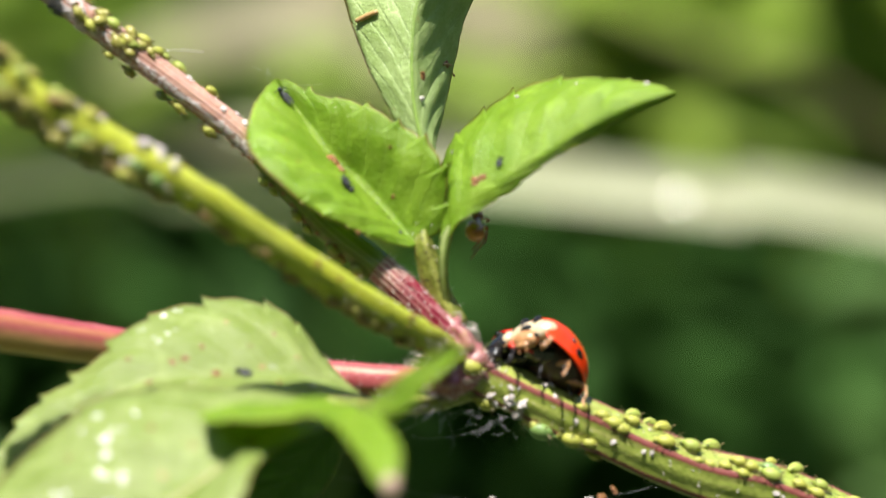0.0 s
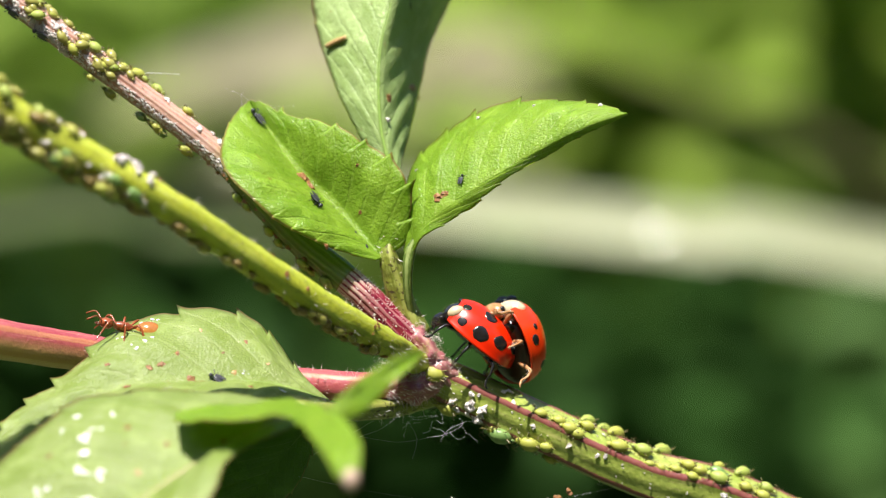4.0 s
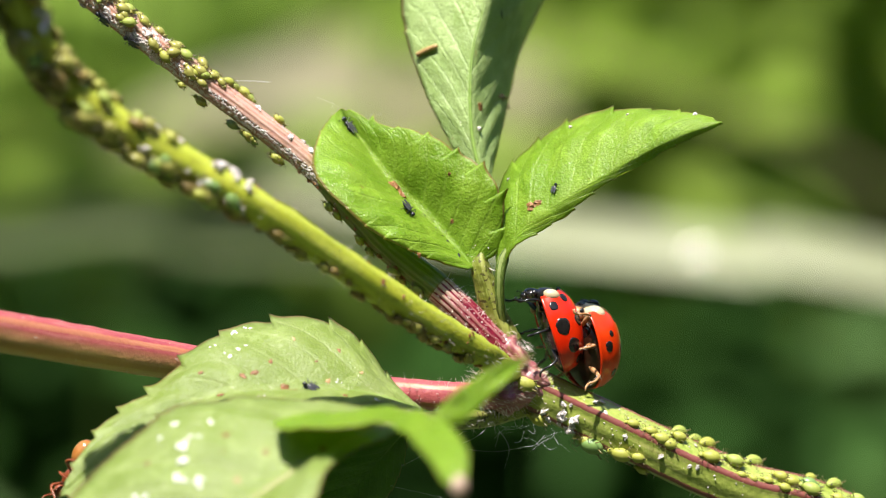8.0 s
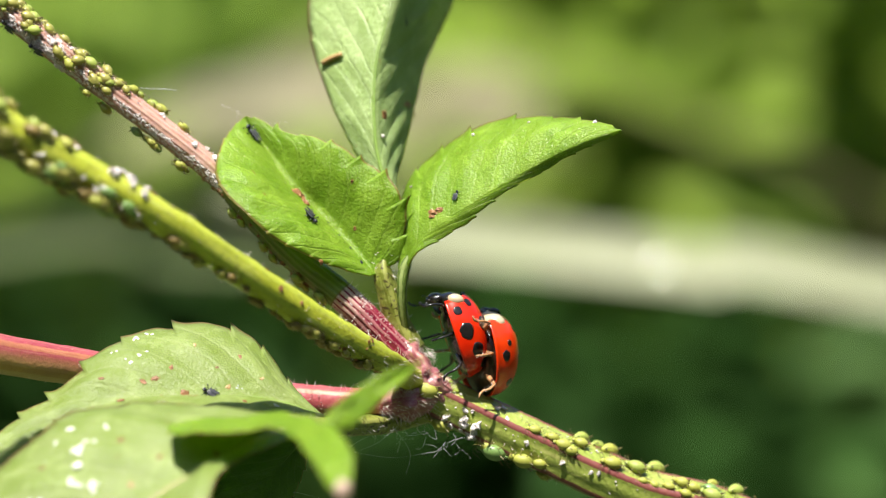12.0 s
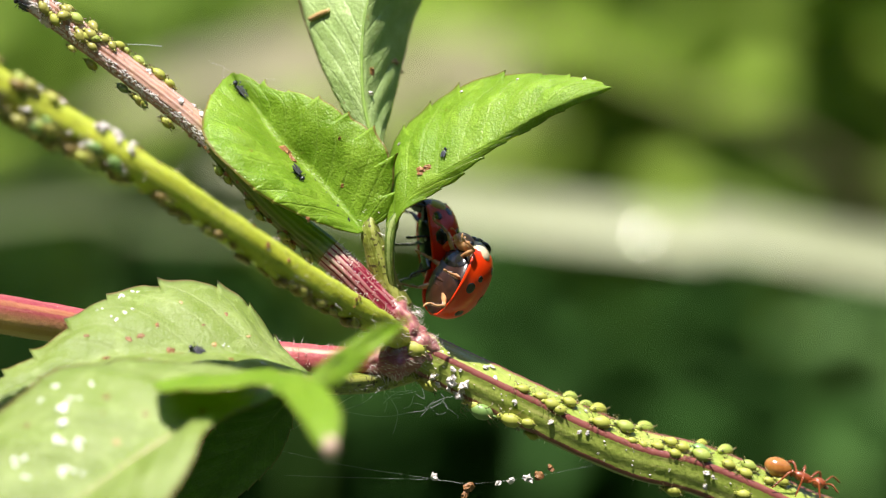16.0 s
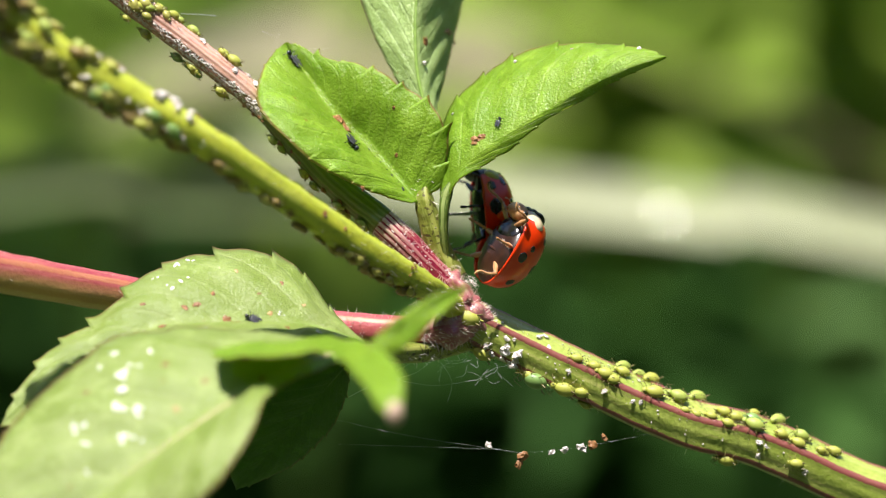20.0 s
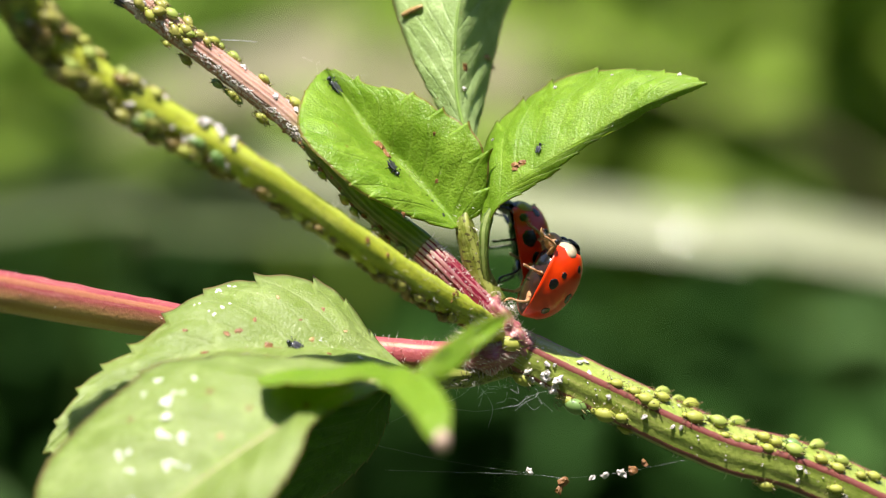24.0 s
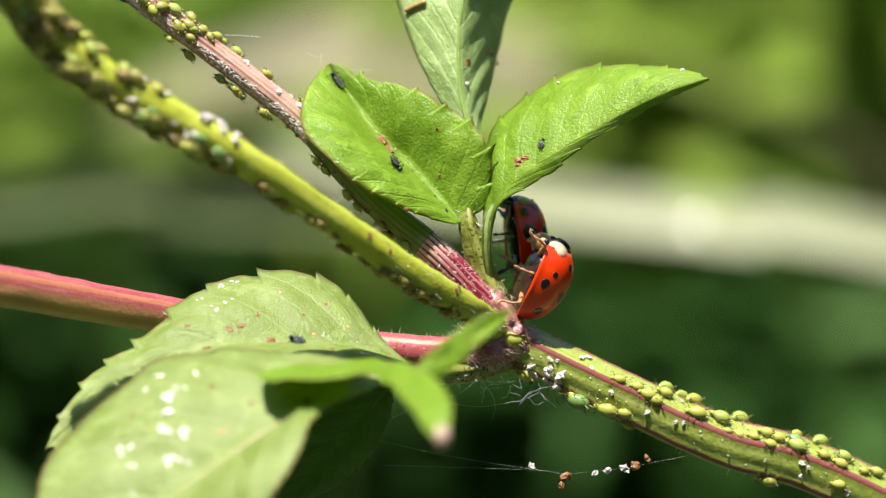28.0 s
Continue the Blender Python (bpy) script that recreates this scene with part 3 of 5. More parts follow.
# unseen dark sheets added behind it that shut out the low sky
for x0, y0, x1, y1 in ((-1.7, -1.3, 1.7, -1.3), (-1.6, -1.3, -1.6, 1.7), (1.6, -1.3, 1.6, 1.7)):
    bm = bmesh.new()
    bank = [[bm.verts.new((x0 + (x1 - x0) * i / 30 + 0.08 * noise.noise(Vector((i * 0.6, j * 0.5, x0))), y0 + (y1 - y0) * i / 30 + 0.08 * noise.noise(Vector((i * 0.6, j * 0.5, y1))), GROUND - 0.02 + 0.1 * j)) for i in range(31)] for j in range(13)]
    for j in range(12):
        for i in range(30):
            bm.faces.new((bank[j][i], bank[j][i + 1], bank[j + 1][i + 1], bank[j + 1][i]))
    solo("backdrop", bm, FAR_SHADE, "unseen dark sheet added behind the thicket to block low sky", "hedge", kind="structure")

FAR_STEM = far_leaf_material("dry_stalk_brown", (0.13, 0.10, 0.05), (0.24, 0.19, 0.10), see=0.05)
dry = thing("dry_stalk", "dry brown stalk leaning behind the plant", "stalk")
culm = spline([(12, 610, 46), (46, 605, 30), (88, 600, 11), (180, 600, -60), (262, 600, -425)], 8)
part("culm", tube(bmesh.new(), culm, [0.4, 0.6, 0.65, 0.9, 1.3], 10), FAR_STEM, dry)
for k in (6, 13, 20, 27):
    part("joint", ball(culm[k], (0.9, 0.85, 0.85), 10, 7), FAR_STEM, dry)
for k, x in enumerate((-0.66, -0.5, -0.36, -0.24, 0.24, 0.37, 0.52, 0.67)):
    y = 1.16 + 0.03 * math.sin(k * 2.3)
    solo("hedge_stem", tube(bmesh.new(), spline([(x * 1000, y * 1000, GROUND * 1000 - 5), (x * 1000 + 12, y * 1000 - 8, -180), (x * 950, y * 1000, 60), (x * 900, y * 1000 + 20, 280)], 6), [6, 5, 4, 2.5], 8), FAR_STEM, "bare brown stem that carries the hedge foliage", "stem", "hedge stems")
BRIGHT = "bright yellow-green leafy plant in the sun"
herb("leafy_plant", BRIGHT, (0.16, 0.85, GROUND), (0.10, 0.85, 0.13), 16, FAR_YELLOW, 0.06, 3, low=0.84)
herb("leafy_plant", BRIGHT, (0.04, 0.9, GROUND), (0.045, 0.9, 0.13), 14, FAR_YELLOW, 0.06, 4, low=0.86)
herb("leafy_plant", BRIGHT, (-0.15, 0.9, GROUND), (-0.08, 0.9, 0.13), 16, FAR_YELLOW, 0.06, 6, low=0.82)
herb("withered_plant", "beige withered leafy plant", (-0.03, 0.8, GROUND), (-0.012, 0.8, 0.06), 7, FAR_STRAW, 0.055, 8, low=0.93)

# ---------------------------------------------------------------- the plant
plant = thing("bramble_plant", "green herb with ribbed reddish stems and toothed leaves", "plant")

# stems: centre lines and radii
MAIN = spline([(3.69, 4.00, -7.21), (5.59, 4.00, -8.23), (10.06, 4.40, -10.44), (16.46, 5.00, -13.37), (25.12, 6.00, -16.45), (55, 10, -32), (95, 20, -90), (110, 30, -220), (112, 30, -422)], 12)
main_r = [1.12, 1.2, 1.3, 1.36, 1.4, 1.5, 1.7, 2.0, 2.2]
RIBBED = spline([(3.84, 3.60, -6.31), (2.09, 3.20, -4.53), (-0.00, 3.20, -2.44), (-3.37, 4.00, 0.35), (-7.13, 4.50, 4.43), (-10.62, 4.20, 7.28), (-15.38, 4.00, 10.84), (-18.87, 4.00, 13.54), (-23.00, 4.00, 16.87), (-29.80, 5.00, 22.05)], 10)
ribbed_r = [0.95, 0.82, 0.8, 0.74, 0.70, 0.69, 0.69, 0.69, 0.69, 0.69]
NEAR = spline([(3.95, 3.30, -7.10), (1.84, -2.00, -5.53), (-2.51, -6.00, -2.78), (-8.88, -11.00, 1.64), (-13.34, -13.00, 4.37), (-17.07, -14.50, 6.57), (-19.42, -15.50, 8.61), (-20.98, -17.00, 11.03), (-21.92, -19.00, 14.08), (-22.24, -24.00, 18.52)], 10)
near_r = [0.7, 0.78, 0.84, 0.87, 0.88, 0.87, 0.86, 0.86, 0.9, 0.9]
STALK = spline([(3.68, 3.50, -8.21), (0.50, 2.00, -8.22), (-4.56, 3.00, -7.88), (-9.63, 3.20, -7.09), (-14.25, 1.00, -6.32), (-20.45, -3.50, -5.12), (-25.59, -7.00, -4.08), (-32.14, -12.00, -2.75)], 10)
stalk_r = [0.75, 0.8, 0.88, 0.95, 1.03, 1.1, 1.12, 1.15]
UP = spline([(3.62, 4.00, -5.43), (2.95, 3.60, -3.83), (2.40, 3.20, -2.10), (2.10, 3.00, -0.90), (2.15, 3.10, 0.30)], 8)
LOW = spline([(4.64, 4.00, -8.61), (2.08, 2.50, -9.38), (-0.74, -3.00, -9.37), (-2.52, -9.00, -8.98)], 8)

part("main_stem", tube(bmesh.new(), MAIN, main_r, 60, 5, 0.10, 0.05, twist=radians(93), keen=4), STEM_MAIN, plant, "green stem with dark red ridges")
part("ribbed_stem", tube(bmesh.new(), RIBBED, ribbed_r, 112, 15, 0.05, 0.06), STEM_RIBBED, plant, "pinkish brown ribbed stem")
part("side_stem", tube(bmesh.new(), NEAR, near_r, 30, 6, 0.04, 0.12), STEM_NEAR, plant, "yellow-green side stem crowded with aphids")
part("red_stalk", tube(bmesh.new(), STALK, stalk_r, 30, 5, 0.05, 0.06), STALK_RED, plant, "smooth red leaf stalk")
part("petiole", tube(bmesh.new(), UP, [0.85, 0.68, 0.6, 0.5, 0.15], 24, 4, 0.12, 0.05), PETIOLE, plant, "speckled green leaf stalk")
part("stipule", tube(bmesh.new(), spline([(3.50, 3.60, -4.90), (3.22, 2.80, -3.20), (3.18, 2.40, -1.70), (3.35, 2.40, -0.60), (3.75, 2.30, 0.25)], 8), [0.22, 0.22, 0.24, 0.28, 0.1], 14, 2, 0.2), PETIOLE_GREEN, plant, "narrow green stipule beside the leaf stalk")
part("petiole", tube(bmesh.new(), LOW, [0.75, 0.6, 0.5, 0.5], 20, 4, 0.1, 0.05), PETIOLE, plant)
bm = bmesh.new()
tube(bm, spline([(1.70, 2.20, -8.54), (3.28, 2.60, -8.18), (4.63, 3.60, -7.90)], 8), [0.55, 0.9, 0.95], 30, 7, 0.06, 0.4)
part("node_swelling", bm, NODE_SKIN, plant, "hairy purple stem joint")

JOINT = spline([(3.25, 3.30, -5.00), (4.15, 3.00, -6.20), (4.85, 3.10, -7.15), (5.70, 3.70, -8.05)], 8)
part("node_swelling", tube(bmesh.new(), JOINT, [0.5, 0.62, 0.72, 0.75], 30, 7, 0.06, 0.35), NODE_SKIN, plant, "hairy purple stem joint")

# leaflets: midrib, left margin, right margin
leaf(plant, [(1.71, 2.80, -1.04), (0.35, 3.60, 0.51), (-1.24, 4.20, 2.20), (-2.99, 4.50, 3.92), (-4.28, 5.20, 5.72), (-5.83, 6.00, 7.85)],
     [(1.39, 2.40, -1.17), (-1.04, 1.20, -0.44), (-2.35, 0.40, 0.13), (-3.56, 0.00, 0.87), (-4.60, -0.30, 1.65), (-6.38, 0.20, 3.22), (-7.12, 1.00, 4.42), (-7.19, 2.20, 5.46), (-6.74, 4.00, 6.77), (-5.90, 6.00, 7.85)],
     [(1.96, 3.00, -1.04), (3.03, 2.80, 0.03), (3.25, 2.50, 1.45), (3.09, 2.40, 3.03), (2.08, 2.60, 4.58), (0.89, 2.90, 5.35), (-0.44, 3.40, 6.05), (-1.97, 4.00, 6.64), (-3.31, 4.60, 6.85), (-4.44, 5.30, 7.38), (-5.77, 6.00, 7.92)],
     LEAF, (14, 8), (0.14, 0.5), label="bright green toothed leaflet with grit", seed=3, rib_r=0.05)
leaf(plant, [(3.16, 2.60, -0.85), (4.43, 1.60, 1.04), (6.77, 0.80, 2.79), (9.57, 0.20, 4.47), (12.65, -0.60, 6.08), (15.29, -1.20, 6.99)],
     [(2.97, 3.00, -0.66), (2.99, 4.20, 1.31), (3.19, 5.00, 3.22), (3.87, 5.40, 4.57), (5.47, 5.60, 6.24), (7.53, 5.00, 7.31), (10.01, 3.40, 7.77), (12.43, 1.20, 7.69), (14.22, -0.40, 7.33), (15.29, -1.20, 6.99)],
     [(3.41, 2.40, -0.79), (4.12, 1.70, 0.10), (5.37, 1.30, 1.04), (6.93, 0.90, 2.04), (8.64, 0.60, 3.29), (10.81, 0.10, 4.72), (12.97, -0.50, 5.89), (15.29, -1.20, 6.99)],
     LEAF, (9, 12), (0.42, 0.17), label="bright green pointed leaflet", seed=5, rib_r=0.06)
leaf(plant, [(2.36, 4.71, 3.54), (1.72, 5.09, 6.10), (1.56, 5.47, 8.66), (1.73, 5.85, 11.24), (2.31, 6.19, 13.51), (3.08, 6.67, 16.74), (3.74, 7.19, 20.32)],
     [(2.10, 4.88, 3.80), (0.51, 5.94, 6.06), (-0.71, 7.00, 8.08), (-1.49, 7.86, 10.04), (-2.14, 8.81, 12.03), (-2.34, 9.70, 14.36), (-1.76, 10.19, 17.31), (0.51, 9.21, 19.51), (3.74, 7.19, 20.32)],
     [(2.62, 5.46, 3.71), (3.04, 7.90, 5.68), (3.55, 9.90, 7.68), (3.99, 11.23, 9.52), (4.40, 12.17, 11.38), (5.32, 13.40, 13.42), (6.00, 14.23, 15.28), (5.98, 13.24, 17.86), (3.74, 7.19, 20.32)],
     LEAF_SHEEN, (16, 16), (0.12, 0.14), 0.1, label="upright folded leaflet with brown specks", seed=8)
leaf(plant, [(-1.12, -2.00, -8.82), (-4.44, -3.00, -7.80), (-8.72, -4.00, -7.64), (-12.06, -4.60, -7.87), (-15.07, -5.40, -9.06), (-17.76, -6.20, -10.91), (-20.57, -7.00, -13.30)],
     [(-1.11, -3.00, -8.97), (-4.38, -6.00, -9.71), (-8.57, -8.00, -10.53), (-12.13, -9.00, -10.78), (-15.16, -8.60, -11.70), (-18.22, -8.00, -12.94), (-20.57, -7.00, -13.30)],
     [(-1.30, -1.60, -8.72), (-2.93, -0.60, -7.20), (-4.34, 0.00, -5.46), (-5.76, 0.40, -4.41), (-7.48, 0.40, -4.04), (-9.50, 0.00, -4.15), (-11.19, -0.60, -4.27), (-12.70, -1.40, -5.00), (-14.04, -2.40, -6.15), (-15.81, -3.60, -7.78), (-17.58, -4.60, -9.03), (-19.29, -6.00, -10.92), (-20.57, -7.00, -13.30)],
     LEAF_PALE, (9, 11), (0.75, 0.75), label="pale sunlit toothed leaflet", seed=11, quilt=0.085)
leaf(plant, [(-1.65, -13.00, -8.88), (-4.79, -15.00, -9.91), (-8.80, -17.00, -12.19), (-13.09, -18.00, -15.25), (-18.76, -19.00, -19.77)],
     [(-1.53, -13.40, -9.04), (-2.75, -15.00, -9.67), (-4.52, -17.00, -10.31), (-5.82, -19.00, -11.10), (-6.38, -20.50, -12.36), (-7.15, -21.50, -13.89), (-8.60, -22.00, -15.81), (-11.48, -21.00, -18.16), (-18.76, -19.00, -19.77)],
     [(-1.83, -12.50, -8.78), (-4.27, -11.60, -8.34), (-7.26, -11.20, -8.06), (-10.82, -11.20, -7.94), (-14.07, -11.60, -8.34), (-16.24, -12.40, -9.88), (-18.21, -13.60, -11.73), (-19.84, -15.00, -14.00), (-20.10, -17.00, -16.76), (-18.76, -19.00, -19.77)],
     LEAF_PALE, (16, 20), (0.2, 0.22), label="pale glossy leaflet with white flecks", seed=13, rib_r=0.2, quilt=0.07, rib_mat=RIB_PINK)
leaf(plant, [(-8.70, -16.00, -9.05), (-4.75, -17.00, -8.71), (-1.38, -23.00, -8.87), (0.16, -28.00, -9.87), (0.84, -31.50, -11.64)],
     [(-8.72, -15.40, -8.98), (-5.72, -13.00, -8.52), (-2.75, -15.00, -8.21), (-0.68, -22.00, -8.40), (0.58, -26.00, -8.91), (1.20, -29.00, -10.09), (0.92, -31.50, -11.70)],
     [(-8.66, -17.00, -9.09), (-5.55, -19.50, -9.04), (-2.67, -21.00, -8.95), (-1.22, -26.00, -9.74), (-0.11, -30.00, -10.91), (0.76, -31.50, -11.70)],
     LEAF_YOUNG, (8, 8), (0.08, 0.08), 0.1, label="young folded leaflet with a whitish tip", seed=15, quilt=0.02)
leaf(plant, [(-0.53, -24.00, -8.71), (1.88, -21.00, -7.08), (4.41, -18.00, -5.45)], [(-0.62, -24.00, -8.54), (0.45, -22.50, -7.31), (2.46, -20.00, -6.02), (4.41, -18.00, -5.45)],
     [(-0.39, -24.00, -8.88), (1.16, -22.50, -8.49), (2.73, -20.50, -7.09), (4.41, -18.00, -5.45)], LEAF_YOUNG, (7, 7), (0.06, 0.06), 0.1, label="small young leaflet", seed=16, quilt=0.02)
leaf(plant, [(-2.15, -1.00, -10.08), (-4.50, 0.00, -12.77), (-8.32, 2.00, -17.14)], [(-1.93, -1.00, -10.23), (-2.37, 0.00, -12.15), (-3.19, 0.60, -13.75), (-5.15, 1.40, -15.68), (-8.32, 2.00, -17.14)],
     [(-2.36, -1.00, -9.92), (-5.74, -0.50, -11.19), (-7.48, 0.50, -13.43), (-8.61, 1.50, -15.69), (-8.32, 2.00, -17.14)], LEAF_SHADED, (12, 12), (0.22, 0.22), label="green leaflet with its shade put into a darker green", seed=18)
tip_bm = bmesh.new()
blob(tip_bm, (0, 0, 0), (0.42, 0.5, 0.6), Matrix.Translation(V((0.78, -31.20, -11.39))), 12, 8)
part("leaf_tip", tip_bm, TIP_BROWN, plant, "whitish withered leaf tip")

# hairs on the stems
def hair_part(stem, radii, count, length, seed, first=0.0, last=1.0):
    n = len(stem) - 1
    a, b = int(first * n), int(last * n)
    m = len(radii) - 1
    seg_r = [radii[min(m, round((first + (last - first) * k / 6) * m))] for k in range(7)]
    bm = bmesh.new()
    hairs(bm, stem[a:b + 1], seg_r, count, length, random.Random(seed))
    part("hairs", bm, HAIR, plant, "fine whitish hairs", smooth=False)["kind"] = "stuff"


hair_part(MAIN, main_r, 170, 0.35, 1, 0.0, 0.5)
hair_part(RIBBED, ribbed_r, 420, 0.36, 2, 0.0, 0.24)
hair_part(RIBBED, ribbed_r, 420, 0.22, 3, 0.4, 0.95)
hair_part(NEAR, near_r, 330, 0.4, 4, 0.02, 0.45)
hair_part(STALK, stalk_r, 380, 0.42, 5, 0.0, 0.36)
hair_part(STALK, stalk_r, 120, 0.2, 8, 0.36, 0.9)
hair_part(LOW, [0.75, 0.6, 0.5, 0.5], 160, 0.36, 6)
hair_part(UP, [0.8, 0.6, 0.5, 0.45], 60, 0.4, 7)
hair_part(spline([(1.70, 2.20, -8.54), (3.28, 2.60, -8.18), (4.63, 3.60, -7.90)], 8), [0.6, 0.95, 0.95], 420, 0.45, 10)
KNOT = spline([(2.08, 2.60, -8.18), (3.36, 3.40, -6.31), (4.47, 3.60, -5.04)], 8)
hair_part(KNOT, [0.9, 0.8, 0.5], 300, 0.55, 9)

hair_part(JOINT, [0.5, 0.62, 0.72, 0.75], 220, 0.42, 14)

# ---------------------------------------------------------------- ladybirds
def shell_at(el, width, height, side, s, a):
    """A place on a wing case, in mm: s runs from its front to its end, a from the seam (0) to past the rim (0.56 pi)."""
    e = -0.80 + 1.80 * s
    prof = max(0.0, 1 - abs(e) ** 2.2) ** 0.5
    k = max(0.0, a / (0.56 * math.pi) - 0.86) / 0.14
    y = width * 0.5 * prof * math.sin(a) * (1 + 0.07 * k * k)
    z = height * (prof ** 0.9) * math.cos(a) * (1 - 0.06 * e)
    return Vector((el * (0.5 - s), side * (y + 0.012), z))


def wing_case(el, width, height, side, n=24):
    """One wing case: half of a domed shell with a slightly flared rim; x runs to the head, y to its left."""
    bm = bmesh.new()
    grid = [[bm.verts.new(shell_at(el, width, height, side, i / n, j / n * math.pi * 0.56) * MM) for j in range(n + 1)] for i in range(n + 1)]
    for i in range(n):
        for j in range(n):
            f = (grid[i][j], grid[i + 1][j], grid[i + 1][j + 1], grid[i][j + 1])
            bm.faces.new(f if side < 0 else f[::-1])
    return bm


def shell_spot(el, width, height, side, s0, f0, r, seed):
    """An uneven round spot that follows the wing case's curve."""
    rr = random.Random(seed)
    a0, h = f0 * math.pi * 0.56, 0.01
    at = lambda s, a: shell_at(el, width, height, side, min(0.995, max(0.0, s)), max(0.0, a))
    c = at(s0, a0)
    per_s = (at(s0 + h, a0) - at(s0 - h, a0)).length / (2 * h)
    per_a = max(0.3, (at(s0, a0 + h) - at(s0, a0 - h)).length / (2 * h))
    bm = bmesh.new()
    wob = [rr.uniform(0.86, 1.12) for _ in range(20)]
    rings = []
    for q in (0.0, 0.4, 0.75, 1.0, 1.04):
        ring = []
        for k in range(20):
            b = 2 * math.pi * k / 20
            rad = r * q * (wob[k] + wob[k - 1]) / 2
            s, a = s0 + rad * math.cos(b) * 1.12 / per_s, a0 + rad * math.sin(b) / per_a
            p = at(s, a)
            nrm = (at(s + h, a) - at(s - h, a)).cross(at(s, a + h) - at(s, a - h)).normalized()
            nrm = nrm if nrm.dot(p) > 0 else -nrm
            ring.append(bm.verts.new((p + nrm * (0.016 if q <= 1.0 else -0.02)) * MM))
        rings.append(ring)
    for a, b in zip(rings, rings[1:]):
        for k in range(20):
            bm.faces.new((a[k], b[k], b[(k + 1) % 20], a[(k + 1) % 20]))
    bmesh.ops.remove_doubles(bm, verts=bm.verts, dist=1e-7)
    bmesh.ops.recalc_face_normals(bm, faces=bm.faces)
    return bm


def ladybird(name, label, length, width, height, shell, limb, spots, cream_head, nod):
    ob = thing(name, label, "ladybird", "mating ladybirds")
    el = length * 0.78
    for side in (1, -1):
        case = part("wing_case", wing_case(el, width, height, side), shell, ob)
        solid = case.modifiers.new("thickness", "SOLIDIFY")
        solid.thickness, solid.offset = 0.1 * MM, -1
        for q, (s0, f0, r) in enumerate(spots):
            part("spot", shell_spot(el, width, height, side, s0, f0, r, q + 7 * side), BEETLE_BLACK, case)
    belly = BEETLE_BELLY if cream_head else BEETLE_BLACK
    body = part("abdomen", ball((-0.1, 0, -0.02), (el * 0.46, width * 0.44, height * 0.3), 22, 12), belly, ob)
    for k in range(5):
        part("belly_ring", tube(bmesh.new(), spline([(-el * (0.05 + 0.075 * k), -width * 0.36 * (1 - 0.13 * k), -height * 0.13), (-el * (0.05 + 0.075 * k), 0, -height * (0.3 - 0.03 * k)), (-el * (0.05 + 0.075 * k), width * 0.36 * (1 - 0.13 * k), -height * 0.13)], 6), [0.06, 0.1, 0.06], 6), belly, body)
    part("breast", ball((el * 0.22, 0, -0.1), (el * 0.2, width * 0.33, height * 0.26), 16, 10), BEETLE_BLACK, ob)
    part("scutellum", ball((el * 0.47, 0, height * 0.62), (0.3, 0.28, 0.16), 12, 8), BEETLE_BLACK, ob)
    # shield behind the head, bent down
    bend = Matrix.Translation((el * 0.42 * MM, 0, height * 0.5 * MM)) @ Matrix.Rotation(radians(nod), 4, "Y")
    bm = bmesh.new()
    blob(bm, (length * 0.09, 0, -0.1), (length * 0.14, width * 0.36, height * 0.31), bend, 28, 16)
    shield = part("pronotum", bm, BEETLE_CREAM if cream_head else BEETLE_BLACK, ob)
    if cream_head:
        for x, y, z, size in ((0.17, 0.0, 0.17, (0.3, 0.42, 0.22)), (0.075, 0.10, 0.27, (0.42, 0.16, 0.24)), (0.075, -0.10, 0.27, (0.42, 0.16, 0.24)), (0.10, 0.27, 0.03, (0.16, 0.16, 0.2)), (0.10, -0.27, 0.03, (0.16, 0.16, 0.2))):
            bm = bmesh.new()
            blob(bm, (length * x, y * width, height * z - 0.05), size, bend, 14, 9)
            part("pronotum_mark", bm, BEETLE_BLACK, shield, "black mark")
    else:
        for side in (1, -1):
            bm = bmesh.new()
            blob(bm, (length * 0.085, side * width * 0.27, -0.02), (length * 0.085, width * 0.105, height * 0.2), bend, 16, 10)
            part("pronotum_mark", bm, BEETLE_CREAM, shield, "cream patch")
    bm = bmesh.new()
    blob(bm, (length * 0.235, 0, -0.2), (length * 0.1, width * 0.2, height * 0.24), bend, 18, 10)
    head = part("head", bm, BEETLE_BROWN if cream_head else BEETLE_BLACK, ob)
    bm = bmesh.new()
    blob(bm, (length * 0.31, 0, -0.34), (0.24, width * 0.12, 0.2), bend, 12, 8)
    part("mouth", bm, limb, head)
    for side in (1, -1):
        bm = bmesh.new()
        blob(bm, (length * 0.235, side * width * 0.17, -0.1), (0.2, 0.15, 0.2), bend, 12, 8)
        part("eye", bm, BEETLE_BLACK, head, "glossy black eye")
        hx = length * 0.285
        for nm, pts, rr in (("antenna", [(hx, side * 0.35, -0.2), (hx + 0.35, side * 0.75, -0.1), (hx + 0.4, side * 1.05, -0.15)], [0.025, 0.022, 0.05]),
                            ("feeler", [(hx + 0.1, side * 0.2, -0.4), (hx + 0.3, side * 0.28, -0.55), (hx + 0.3, side * 0.22, -0.75)], [0.05, 0.045, 0.07])):
            bm = rod(pts, rr, 6)
            bmesh.ops.transform(bm, matrix=bend, verts=bm.verts)
            part(nm, bm, limb, head)
        for k, (x0, fx) in enumerate(((el * 0.33, 0.9), (el * 0.08, 0.1), (-el * 0.14, -0.9))):
            y0, w = side * width * 0.15, width * 0.5
            knee, ankle, toe = (x0 + fx * 0.75, side * w * 0.9, -0.5), (x0 + fx * 1.0, side * w * 0.96, -1.4), (x0 + fx * 1.4, side * w * 1.0, -1.75)
